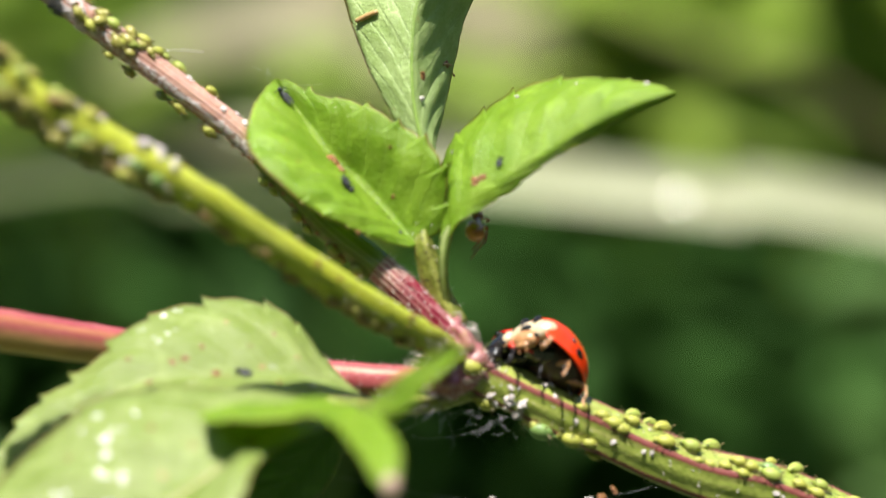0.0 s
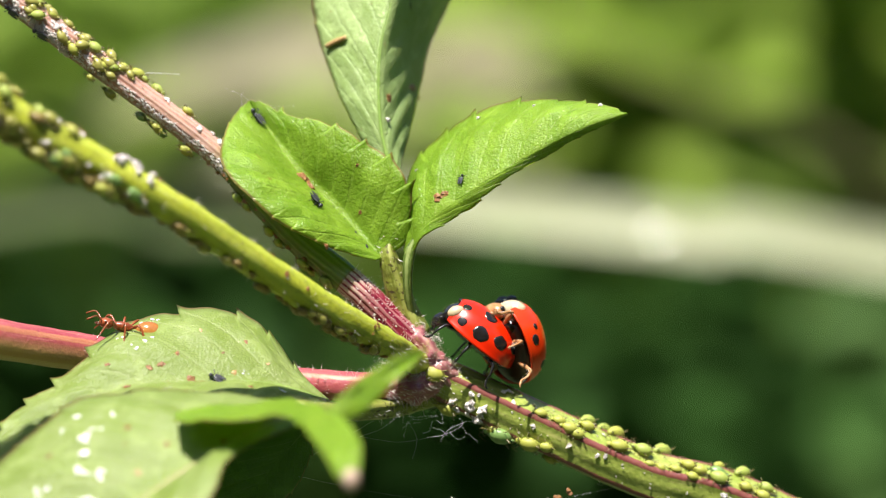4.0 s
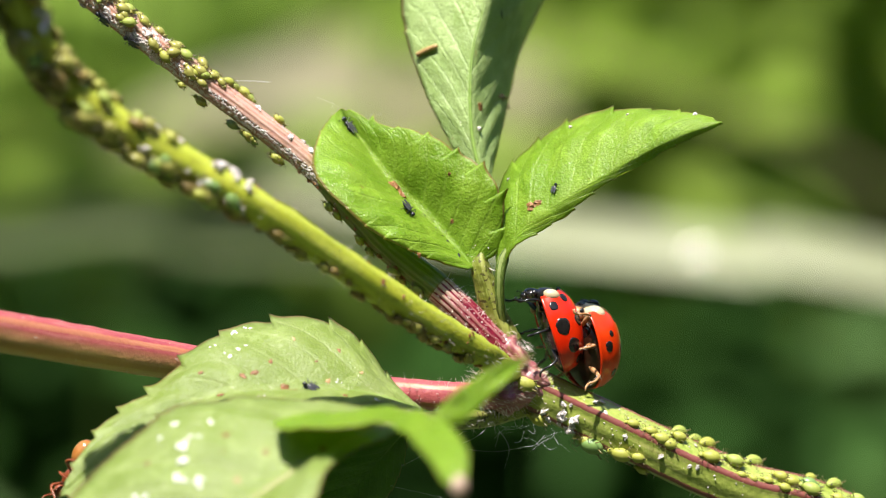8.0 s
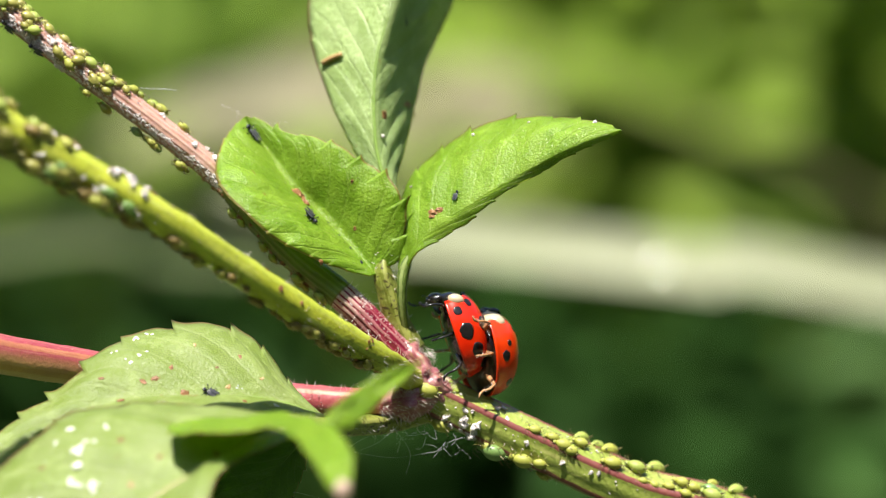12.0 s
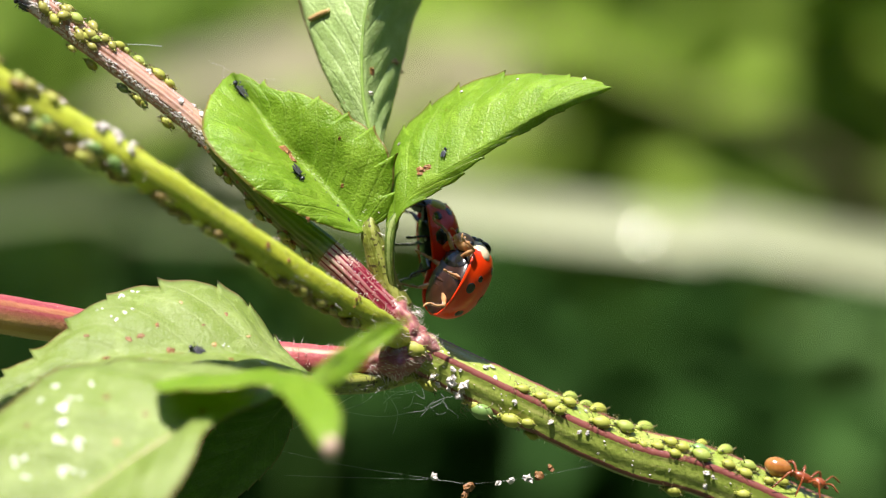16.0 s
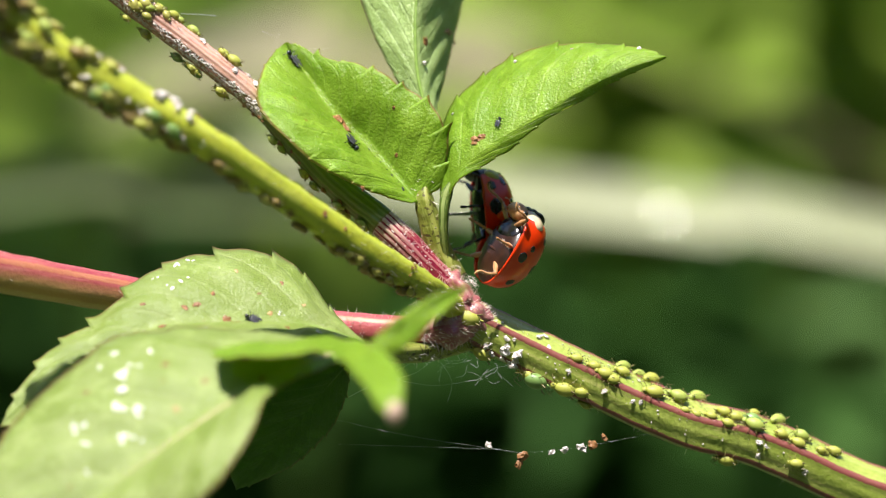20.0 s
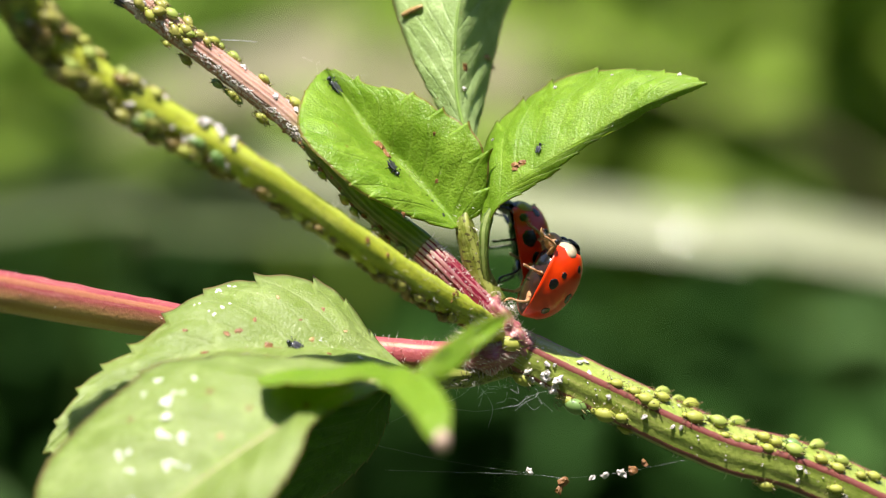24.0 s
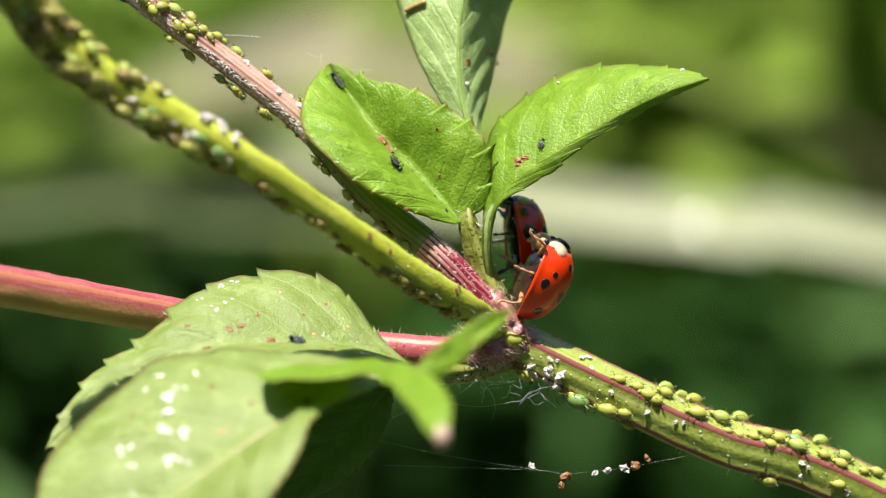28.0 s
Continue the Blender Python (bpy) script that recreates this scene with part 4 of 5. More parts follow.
            leg = part("leg", rod([(x0, y0, -0.35), (x0 + fx * 0.4, side * w * 0.6, -0.42), knee], [0.11, 0.16, 0.09], 9, 5), limb, ob)
            part("shin", rod([knee, (x0 + fx * 0.95, side * w * 0.99, -1.0), ankle], [0.08, 0.07, 0.055], 7), limb, leg)
            part("foot", rod([ankle, (x0 + fx * 1.15, side * w * 1.0, -1.65), toe], [0.07, 0.075, 0.035], 6), limb, leg)
            bm = bmesh.new()
            hairs(bm, [Vector(knee), Vector(ankle)], [0.09, 0.07], 26, 0.13, random.Random(k + 5 * side), 0.012)
            hairs(bm, [Vector(ankle), Vector(toe)], [0.06, 0.04], 14, 0.1, random.Random(k + 6 * side), 0.012)
            part("bristles", bm, HAIR if cream_head else BEETLE_BLACK, leg, smooth=False)["kind"] = "stuff"
    return ob


# along the wing case, from the seam outward, radius in mm
FEMALE_SPOTS = [(0.15, 0.80, 0.26), (0.10, 0.45, 0.24), (0.42, 0.76, 0.44), (0.40, 0.32, 0.37), (0.68, 0.62, 0.39), (0.60, 0.12, 0.22), (0.86, 0.40, 0.28)]
MALE_SPOTS = [(0.16, 0.38, 0.2), (0.45, 0.80, 0.28), (0.54, 0.36, 0.29), (0.80, 0.62, 0.24), (0.30, 0.70, 0.16)]
female = ladybird("ladybird", "glossy red ladybird with black spots and black head", 5.9, 3.5, 1.75, BEETLE_RED, BEETLE_BLACK, FEMALE_SPOTS, False, 60)
male = ladybird("ladybird", "smaller orange-red ladybird with cream head, clinging on", 5.8, 4.2, 2.1, BEETLE_ORANGE, BEETLE_BROWN, MALE_SPOTS, True, 68)


# ---------------------------------------------------------------- ants
def ant(label, rear):
    ob = thing("ant", label, "ant", "ants on the stems")
    part("gaster", ball((-1.35, 0, 0.15), (0.82, 0.58, 0.56), 18, 12), rear, ob, "glossy abdomen")
    part("waist", ball((-0.5, 0, 0.12), (0.14, 0.12, 0.24), 10, 7), ANT_RED, ob)
    part("thorax", ball((0.15, 0, 0.15), (0.62, 0.26, 0.28), 14, 9), ANT_RED, ob)
    head = part("head", ball((1.1, 0, 0.18), (0.42, 0.37, 0.3), 14, 9), ANT_RED, ob)
    for side in (1, -1):
        part("eye", ball((1.15, side * 0.32, 0.28), (0.09, 0.06, 0.09), 8, 6), ANT_DARK, head)
        part("jaw", rod([(1.45, side * 0.12, 0.1), (1.62, side * 0.14, 0.08), (1.74, side * 0.03, 0.08)], [0.07, 0.05, 0.03], 6), ANT_DARK, head)
        part("antenna", rod([(1.4, side * 0.15, 0.3), (1.75, side * 0.6, 0.6), (2.25, side * 0.8, 0.35)], [0.045, 0.04, 0.05], 6), ANT_RED, head)
        for x0, fx in ((0.5, 1.0), (0.15, -0.1), (-0.15, -1.1)):
            part("leg", rod([(x0, side * 0.18, 0.05), (x0 + fx * 0.45, side * 0.75, 0.5), (x0 + fx * 0.85, side * 1.15, -0.15), (x0 + fx * 1.1, side * 1.45, -0.55)], [0.07, 0.075, 0.05, 0.03], 6), ANT_RED, ob)
    return ob


runner = ant("reddish ant with amber abdomen running along the stems", ANT_AMBER)
climber = ant("dark red ant climbing between stalk and leaf", ANT_AMBER)


# ---------------------------------------------------------------- aphids
def aphid(label, mat):
    """An aphid 1 mm long, feet at z = 0, head towards x."""
    ob = thing("aphid", label, "aphid", "aphids on the stems")
    bm = bmesh.new()
    blob(bm, (-0.08, 0, 0.2), (0.46, 0.31, 0.27), None, 14, 9)
    for v in bm.verts:
        x = v.co.x / MM
        k = 1.0 - 0.32 * max(0.0, x) / 0.4
        v.co.y *= k
        v.co.z = 0.18 * MM + (v.co.z - 0.18 * MM) * k
    body = part("body", bm, mat, ob)
    head = part("head", ball((0.38, 0, 0.16), (0.14, 0.15, 0.12), 10, 7), mat, ob)
    for side in (1, -1):
        part("eye", ball((0.42, side * 0.13, 0.2), (0.035, 0.03, 0.035), 6, 5), SOOT, head)
        part("antenna", rod([(0.48, side * 0.07, 0.2), (0.62, side * 0.26, 0.3), (0.3, side * 0.45, 0.36)], [0.014, 0.011, 0.007], 4, 3), APHID_LIMB, head)
        part("cornicle", rod([(-0.38, side * 0.15, 0.32), (-0.47, side * 0.18, 0.4), (-0.56, side * 0.2, 0.45)], [0.035, 0.03, 0.025], 5, 2), APHID_LIMB, body)
        for x0, fx in ((0.25, 0.3), (0.08, -0.02), (-0.08, -0.35)):
            part("leg", rod([(x0, side * 0.16, 0.1), (x0 + fx * 0.6, side * 0.4, 0.2), (x0 + fx, side * 0.5, 0.0)], [0.02, 0.016, 0.01], 4, 3), APHID_LIMB, ob)
    part("tail", rod([(-0.52, 0, 0.2), (-0.6, 0, 0.2), (-0.66, 0, 0.22)], [0.05, 0.035, 0.012], 5, 2), mat, body)
    return ob


KINDS = [aphid("small light green aphid sucking on the stem", APHID_GREEN), aphid("small yellow-green aphid sucking on the stem", APHID_YELLOW),
         aphid("plump bluish green aphid sucking on the stem", APHID_BLUE), aphid("ochre yellow aphid sucking on the stem", APHID_OCHRE),
         aphid("dull brown aphid sucking on the stem", APHID_BROWN)]
used = [False] * 5


def put_aphid(kind, m):
    """The first of a kind is the built one, the rest are copies."""
    if not used[kind]:
        used[kind] = True
        sc = m.to_scale()[0]
        KINDS[kind].matrix_basis = m
        KINDS[kind].scale = (1, 1, 1)
        KINDS[kind].scale = (sc, sc, sc)
        return KINDS[kind]
    ob = copy_thing(KINDS[kind], m @ Matrix.Diagonal((*(1 / q for q in KINDS[kind].scale), 1)))
    return ob


def sit(at, normal, ahead, size):
    """A pose on a surface: z along the normal, x ahead."""
    z = Vector(normal).normalized()
    x = Vector(ahead)
    x = (x - z * x.dot(z)).normalized()
    m = Matrix((x, z.cross(x), z)).transposed().to_4x4() @ Matrix.Scale(size, 4)
    m.translation = Vector(at) * MM
    return m


def on_stem(stem, radii, f, angle, lift=0.0):
    """Place, outward normal and direction on a stem at fraction f; angle 90 faces the camera's side, 180 lies on top."""
    n = len(stem) - 1
    i = min(int(f * n), n - 1)
    c = stem[i].lerp(stem[i + 1], f * n - i)
    d = (stem[i + 1] - stem[i]).normalized()
    side = d.cross(Vector((0.2, -1.0, 0.3))).normalized()
    out = side * math.cos(radians(angle)) + side.cross(d) * math.sin(radians(angle))
    g = f * (len(radii) - 1)
    k = min(int(g), len(radii) - 2)
    r = radii[k] + (radii[k + 1] - radii[k]) * (g - k)
    return c + out * (r + lift), out, d


def crowd(stem, radii, count, span, angles, sizes, kinds, seed, lift=-0.02):
    r = random.Random(seed)
    for _ in range(count):
        p, o, d = on_stem(stem, radii, r.uniform(*span), r.uniform(*angles), lift)
        ahead = (d if r.random() < 0.5 else -d) + Vector((r.uniform(-.6, .6), r.uniform(-.6, .6), r.uniform(-.6, .6)))
        put_aphid(r.choice(kinds), sit(p, o, ahead, r.uniform(*sizes)))


def settle(near):
    """Place and outward normal on the main stem beside a point near it, at the same height across the stem."""
    q = Vector(near)
    i = min(range(1, len(MAIN) - 1), key=lambda k: (MAIN[k] - q).length)
    d = (MAIN[i + 1] - MAIN[i - 1]).normalized()
    c = MAIN[i] + d * (q - MAIN[i]).dot(d)
    g = i / (len(MAIN) - 1) * (len(main_r) - 1)
    k = int(g)
    r = main_r[k] + (main_r[k + 1] - main_r[k]) * (g - k)
    front = Vector((0, -1, 0))
    front = (front - d * front.dot(d)).normalized()
    up = d.cross(front)
    up = up if up.z > 0 else -up
    u = max(-0.9, min(0.9, (q - c).dot(up) / r))
    out = up * u + front * math.sqrt(1 - u * u)
    return c + out * r * 0.97, out


# aphids along the main stem: near which point, size, kind
DOWN = Vector((0.9, 0.1, -0.42))
for near, size, kind in (
        ((10.57, 3.12, -9.84), 0.8, 1), ((11.59, 3.22, -10.26), 0.8, 1), ((12.16, 3.18, -10.67), 1.0, 1), ((12.60, 3.13, -10.98), 0.9, 1), ((13.20, 3.62, -10.63), 0.9, 1),
        ((14.93, 3.46, -11.76), 1.15, 1), ((16.32, 3.82, -12.03), 1.15, 0), ((16.74, 3.52, -12.71), 0.6, 1), ((17.38, 3.59, -12.91), 0.6, 1), ((18.22, 3.75, -13.04), 0.7, 1)):
    put_aphid(kind, sit(*settle(near), -DOWN + Vector((rng.uniform(-.3, .3), 0, rng.uniform(-.3, .3))), size * 1.08))
for near, size, kind in (
        ((18.95, 4.14, -12.87), 0.9, 1), ((19.30, 3.75, -13.49), 0.8, 1), ((19.74, 4.12, -13.19), 0.9, 1), ((20.60, 4.12, -13.57), 1.2, 0), ((22.32, 4.42, -14.16), 0.9, 1),
        ((23.12, 4.45, -14.57), 0.9, 1), ((20.72, 4.35, -13.39), 1.1, 2), ((23.55, 5.00, -14.18), 1.0, 0), ((25.27, 5.22, -14.98), 0.9, 1), ((24.59, 4.76, -15.06), 0.7, 1)):
    put_aphid(kind, sit(*settle(near), DOWN * rng.choice((-1, 1)) + Vector((rng.uniform(-.3, .3), 0, rng.uniform(-.3, .3))), size * 1.08))
for near, size, kind in (
        ((9.94, 3.24, -11.37), 1.15, 1), ((10.89, 3.16, -11.62), 0.8, 1), ((11.04, 3.74, -12.60), 0.7, 1), ((8.30, 3.27, -10.80), 1.35, 2), ((7.92, 3.30, -10.61), 0.9, 1),
        ((5.26, 3.24, -9.53), 1.1, 1), ((4.40, 1.41, -7.51), 1.3, 1), ((18.99, 4.38, -15.95), 1.0, 1), ((23.07, 3.76, -15.71), 0.8, 1)):
    put_aphid(kind, sit(*settle(near), Vector((-1, 0, 0.2)), size * 1.2))
for f, angle, size, kind in ((0.306, 176, 1.15, 0), (0.325, 182, 1.1, 0), (0.337, 176, 1.25, 1), (0.385, 180, 1.4, 0), (0.455, 178, 0.9, 1), (0.47, 172, 1.2, 0)):
    p, o, d = on_stem(MAIN, main_r, f, angle)
    put_aphid(kind, sit(p, o + Vector((0, -0.3, 0)), d * -0.6 + Vector((0.1, -0.8, 0)), size * 1.15))

# crowds on the other stems
crowd(RIBBED, ribbed_r, 26, (0.60, 0.76), (20, 120), (0.65, 1.0), (0, 1, 3, 3), 31)
crowd(RIBBED, ribbed_r, 18, (0.74, 0.94), (20, 120), (0.7, 1.2), (0, 3, 1), 32)
crowd(RIBBED, ribbed_r, 10, (0.44, 0.64), (182, 215), (0.7, 1.0), (1, 1, 2), 33, 0.1)
crowd(RIBBED, ribbed_r, 9, (0.24, 0.42), (165, 205), (0.6, 0.9), (0, 1), 34, 0.05)
crowd(RIBBED, ribbed_r, 5, (0.52, 0.62), (-12, 15), (0.7, 1.0), (0, 1), 35)
crowd(NEAR, near_r, 84, (0.37, 0.92), (120, 220), (0.8, 1.4), (0, 1, 2, 3, 3, 3, 4), 36)
crowd(NEAR, near_r, 44, (0.44, 0.94), (-35, 80), (0.8, 1.3), (0, 1, 3, 3, 3, 4), 37)
crowd(NEAR, near_r, 62, (0.12, 0.44), (150, 205), (0.45, 0.85), (3, 4, 4), 38)
crowd(NEAR, near_r, 34, (0.42, 0.84), (160, 215), (0.8, 1.25), (3, 4, 1, 3), 39, 0.2)
stroller = put_aphid(1, sit(*on_stem(RIBBED, ribbed_r, 0.50, 20), 1.05))


def crust(stem, radii, count, span, angles, sizes, seed):
    """Grains of white wax along a stem, as one part of the plant."""
    r = random.Random(seed)
    bm = bmesh.new()
    for _ in range(count):
        p, o, d = on_stem(stem, radii, r.uniform(*span), r.uniform(*angles), 0.0)
        k = r.uniform(*sizes)
        m = sit(p, o, d + Vector((r.uniform(-.5, .5), r.uniform(-.5, .5), r.uniform(-.5, .5))), 1.0) @ Matrix.Diagonal((k * MM * 1.6, k * MM, k * MM * 0.8, 1))
        bmesh.ops.create_icosphere(bm, subdivisions=1, radius=1.0, matrix=m)
    part("wax_crust", bm, FLAKE, plant, "white waxy crust on the stem", smooth=False)["kind"] = "stuff"


crust(RIBBED, ribbed_r, 900, (0.43, 0.78), (118, 172), (0.02, 0.085), 51)
crust(RIBBED, ribbed_r, 360, (0.62, 0.97), (20, 165), (0.03, 0.12), 52)
# on the foot the white grains stand in for streaky glints
crust(RIBBED, ribbed_r, 90, (0.02, 0.225), (20, 150), (0.015, 0.045), 53)
crust(MAIN, main_r, 90, (0.1, 0.55), (20, 170), (0.02, 0.05), 54)

# ---------------------------------------------------------------- litter on the plant
def scrap(name, at, up, size, mat, label, category, seed, flat=0.5, group="", crumple=0.95):
    """A crumpled scrap that lies on a surface."""
    r = random.Random(seed)
    bm = bmesh.new()
    bmesh.ops.create_icosphere(bm, subdivisions=2, radius=1.0)
    off = Vector((seed * 3.1, 0, 0))
    for v in bm.verts:
        v.co *= 1 + crumple * noise.noise(v.co * 1.6 + off)
        v.co = Vector((v.co.x * r.uniform(0.95, 1.05), v.co.y * 0.7, v.co.z * flat)) * size * MM
    m = sit(at, up, (r.uniform(-1, 1), r.uniform(-0.2, 0.2), r.uniform(-1, 1)), 1.0)
    ob = part(name, bm, mat, None, "", smooth=crumple < 0.5)
    ob.matrix_basis = m
    return tagged(ob, label, category, group)


SKIN = "crumpled white shed aphid skin stuck to the stem"
rs = random.Random(77)
for k in range(44):
    p, o, d = on_stem(NEAR, near_r, rs.uniform(0.36, 0.9), rs.choice((rs.uniform(0, 70), rs.uniform(120, 200))), 0.12)
    scrap("shed_skin", p, o, rs.uniform(0.16, 0.38), FLAKE, SKIN, "shed skin", 100 + k, 0.5, "shed skins")
for k in range(16):
    p, o, d = on_stem(RIBBED, ribbed_r, rs.uniform(0.44, 0.9), rs.choice((rs.uniform(150, 200), rs.uniform(20, 90))), 0.05)
    scrap("shed_skin", p, o, rs.uniform(0.12, 0.26), FLAKE, SKIN, "shed skin", 200 + k, 0.5, "shed skins")
for k in range(22):
    p, o, d = on_stem(MAIN, main_r, rs.uniform(0.12, 0.55), rs.uniform(40, 170), 0.04)
    scrap("shed_skin", p, o, rs.uniform(0.07, 0.2), FLAKE, SKIN, "shed skin", 300 + k, 0.4, "shed skins")
for k in range(9):
    p, o, d = on_stem(MAIN, main_r, rs.uniform(0.115, 0.19), rs.uniform(15, 55), 0.12)
    scrap("shed_skin", p, o, rs.uniform(0.15, 0.35), FLAKE, "white fluffy scrap caught under the stem", "shed skin", 330 + k, 0.8, "shed skins")
for k in range(40):
    p, o, d = on_stem(NEAR, near_r, rs.uniform(0.1, 0.42), rs.choice((rs.uniform(0, 200), rs.uniform(160, 200))), 0.0)
    scrap("dirt_crumb", p, o, rs.uniform(0.06, 0.2), GRIT, "brown dirt crumb on the green stem", "dirt", 400 + k, 0.5, "dirt crumbs")
for k in range(14):
    p, o, d = on_stem(RIBBED, ribbed_r, rs.uniform(0.26, 0.46), rs.uniform(150, 200), 0.05)
    scrap("dirt_crumb", p, o, rs.uniform(0.1, 0.25), GRIT, "brown dirt crumb on the ribbed stem", "dirt", 440 + k, 0.6, "dirt crumbs")
for k, ((at, up), size) in enumerate(((((2.34, 6.95, 10.59), (0.92, -0.38, 0.06)), 0.3), (((2.11, 6.20, 8.05), (0.92, -0.38, 0.06)), 0.34), (((3.39, 9.37, 8.74), (0.92, -0.38, 0.06)), 0.3), (((-2.67, 4.03, 3.46), (0.66, -0.26, 0.71)), 0.45), (((-2.29, 3.76, 3.05), (0.66, -0.22, 0.71)), 0.3), (((4.91, 1.64, 2.36), (-0.45, -0.83, 0.31)), 0.3),
                                      (((5.28, 1.55, 2.61), (-0.38, -0.84, 0.39)), 0.22), (((0.51, 3.25, 1.55), (-0.49, -0.86, -0.15)), 0.14), (((0.35, 2.86, 4.21), (-0.08, -0.98, -0.20)), 0.12), (((3.78, 10.13, 8.19), (0.92, -0.38, 0.06)), 0.14), (((-8.57, -3.99, -7.58), (0.18, -0.89, 0.43)), 0.3), (((-12.05, -4.94, -7.92), (-0.18, -0.27, 0.95)), 0.25), (((-10.87, -3.94, -6.88), (0.12, -0.79, 0.60)), 0.22), (((-1.32, 0.87, -0.34), (0.69, -0.72, 0.08)), 0.16), (((-6.09, -15.68, -10.46), (0.06, -0.76, 0.65)), 0.35))):
    scrap("dirt_crumb", at, up, size, GRIT, "rusty brown crumb on the leaf", "dirt", 500 + k, 0.35, "dirt crumbs")
for k, ((at, up), size) in enumerate(((((-0.70, 3.54, 1.43), (0.61, -0.36, 0.70)), 0.12), (((-0.41, 3.51, 1.17), (0.62, -0.34, 0.71)), 0.16), (((-0.03, 3.25, 0.73), (0.64, -0.32, 0.70)), 0.12), (((0.25, 3.16, 0.41), (0.62, -0.45, 0.65)), 0.16), (((0.60, 2.91, 0.03), (0.60, -0.30, 0.74)), 0.11), (((0.88, 2.69, -0.35), (0.58, -0.59, 0.56)), 0.14), (((-1.02, 3.79, 1.87), (0.70, -0.28, 0.66)), 0.1))):
    scrap("dirt_crumb", at, up, size, SOOT, "black crumb along the leaf rib", "dirt", 540 + k, 0.3, "dirt crumbs")
# white flecks for the sun's glints on the front leaflet's honeydew
for k, ((at, up), size) in enumerate(((((-14.25, -13.36, -9.24), (-0.35, -0.46, 0.82)), 0.55), (((-13.26, -15.12, -10.19), (-0.27, -0.77, 0.58)), 0.6), (((-12.88, -15.66, -10.90), (-0.05, -0.77, 0.63)), 0.75), (((-12.82, -14.66, -9.63), (-0.11, -0.58, 0.81)), 0.4), (((-13.71, -16.34, -11.88), (-0.12, -0.85, 0.52)), 0.5), (((-12.53, -16.66, -12.09), (-0.11, -0.86, 0.49)), 0.55), (((-15.51, -16.29, -12.75), (-0.26, -0.91, 0.33)), 0.4), (((-12.11, -13.79, -8.93), (-0.20, -0.74, 0.65)), 0.35), (((-14.65, -14.06, -9.80), (-0.48, -0.51, 0.71)), 0.3),
                                      (((-15.71, -16.34, -12.99), (-0.31, -0.85, 0.43)), 0.5), (((-13.34, -17.03, -13.18), (-0.09, -0.84, 0.53)), 0.6), (((-12.60, -17.23, -13.31), (-0.23, -0.89, 0.38)), 0.6), (((-15.21, -17.13, -13.76), (-0.18, -0.79, 0.59)), 0.35), (((-14.86, -17.74, -15.03), (-0.12, -0.93, 0.34)), 0.4), (((-12.88, -16.66, -12.18), (-0.12, -0.88, 0.46)), 0.4))):
    for q in range(3):
        off = Vector((rs.uniform(-0.8, 0.8), 0, rs.uniform(-0.8, 0.8))) * size
        off -= Vector(up) * off.dot(Vector(up)) / Vector(up).length_squared
        scrap("honeydew_glint", Vector(at) + off, up, size * rs.uniform(0.15, 0.42), HONEYDEW_GLINT, "glossy white honeydew fleck standing for a glint on the leaf", "honeydew", 560 * 3 + 3 * k + q, 0.3, "honeydew crusts", 0.4)
# white flecks for the glare on the back leaflet
for k, ((at, up), size) in enumerate(((((-11.47, -1.18, -4.63), (-0.16, -0.61, 0.78)), 0.4), (((-10.93, -2.72, -5.37), (-0.08, -0.54, 0.84)), 0.45), (((-11.68, -3.18, -5.82), (0.01, -0.82, 0.57)), 0.35), (((-10.70, -0.95, -4.32), (0.01, -0.43, 0.90)), 0.35), (((-3.74, -4.12, -8.10), (0.38, -0.31, 0.87)), 0.35), (((-9.74, -5.15, -7.91), (-0.08, -0.29, 0.95)), 0.3), (((-5.67, -3.10, -7.12), (0.30, -0.83, 0.48)), 0.25), (((-12.49, -2.35, -5.29), (-0.15, -0.45, 0.88)), 0.35))):
    for q in range(3):
        off = Vector((rs.uniform(-0.8, 0.8), 0, rs.uniform(-0.8, 0.8))) * size
        off -= Vector(up) * off.dot(Vector(up)) / Vector(up).length_squared
        scrap("honeydew_glint", Vector(at) + off, up, size * rs.uniform(0.15, 0.42), HONEYDEW_GLINT, "glossy white honeydew fleck standing for a glint on the leaf", "honeydew", 590 * 3 + 3 * k + q, 0.3, "honeydew crusts", 0.4)


for k, ((at, up), size) in enumerate(((((-8.17, -2.02, -4.92), (0.05, -0.73, 0.68)), 0.12), (((-6.91, -2.82, -6.14), (0.15, -0.86, 0.48)), 0.1), (((-5.70, -1.75, -5.55), (0.03, -0.76, 0.65)), 0.14), (((-4.45, -2.43, -6.77), (0.20, -0.81, 0.55)), 0.12), (((-9.36, -3.33, -6.13), (0.21, -0.81, 0.55)), 0.16), (((-10.26, -3.78, -6.73), (-0.02, -0.88, 0.48)), 0.2), (((-6.28, -3.29, -7.21), (0.18, -0.89, 0.42)), 0.16), (((-13.16, -4.12, -6.72), (0.07, -0.85, 0.53)), 0.14), (((-5.34, -4.28, -7.94), (0.29, -0.49, 0.82)), 0.14), (((-7.14, -14.77, -9.33), (0.18, -0.63, 0.75)), 0.2), (((-9.14, -15.88, -10.45), (-0.02, -0.73, 0.68)), 0.18), (((-11.22, -14.95, -9.62), (-0.07, -0.58, 0.81)), 0.2), (((-10.55, -16.73, -11.86), (-0.02, -0.80, 0.60)), 0.2), (((-15.32, -14.96, -11.08), (-0.29, -0.55, 0.78)), 0.16))):
    scrap("dirt_crumb", at, up, size, GRIT if k % 3 else STRAW, "tiny pale brown speck on the leaf", "dirt", 800 + k, 0.25, "dirt crumbs")


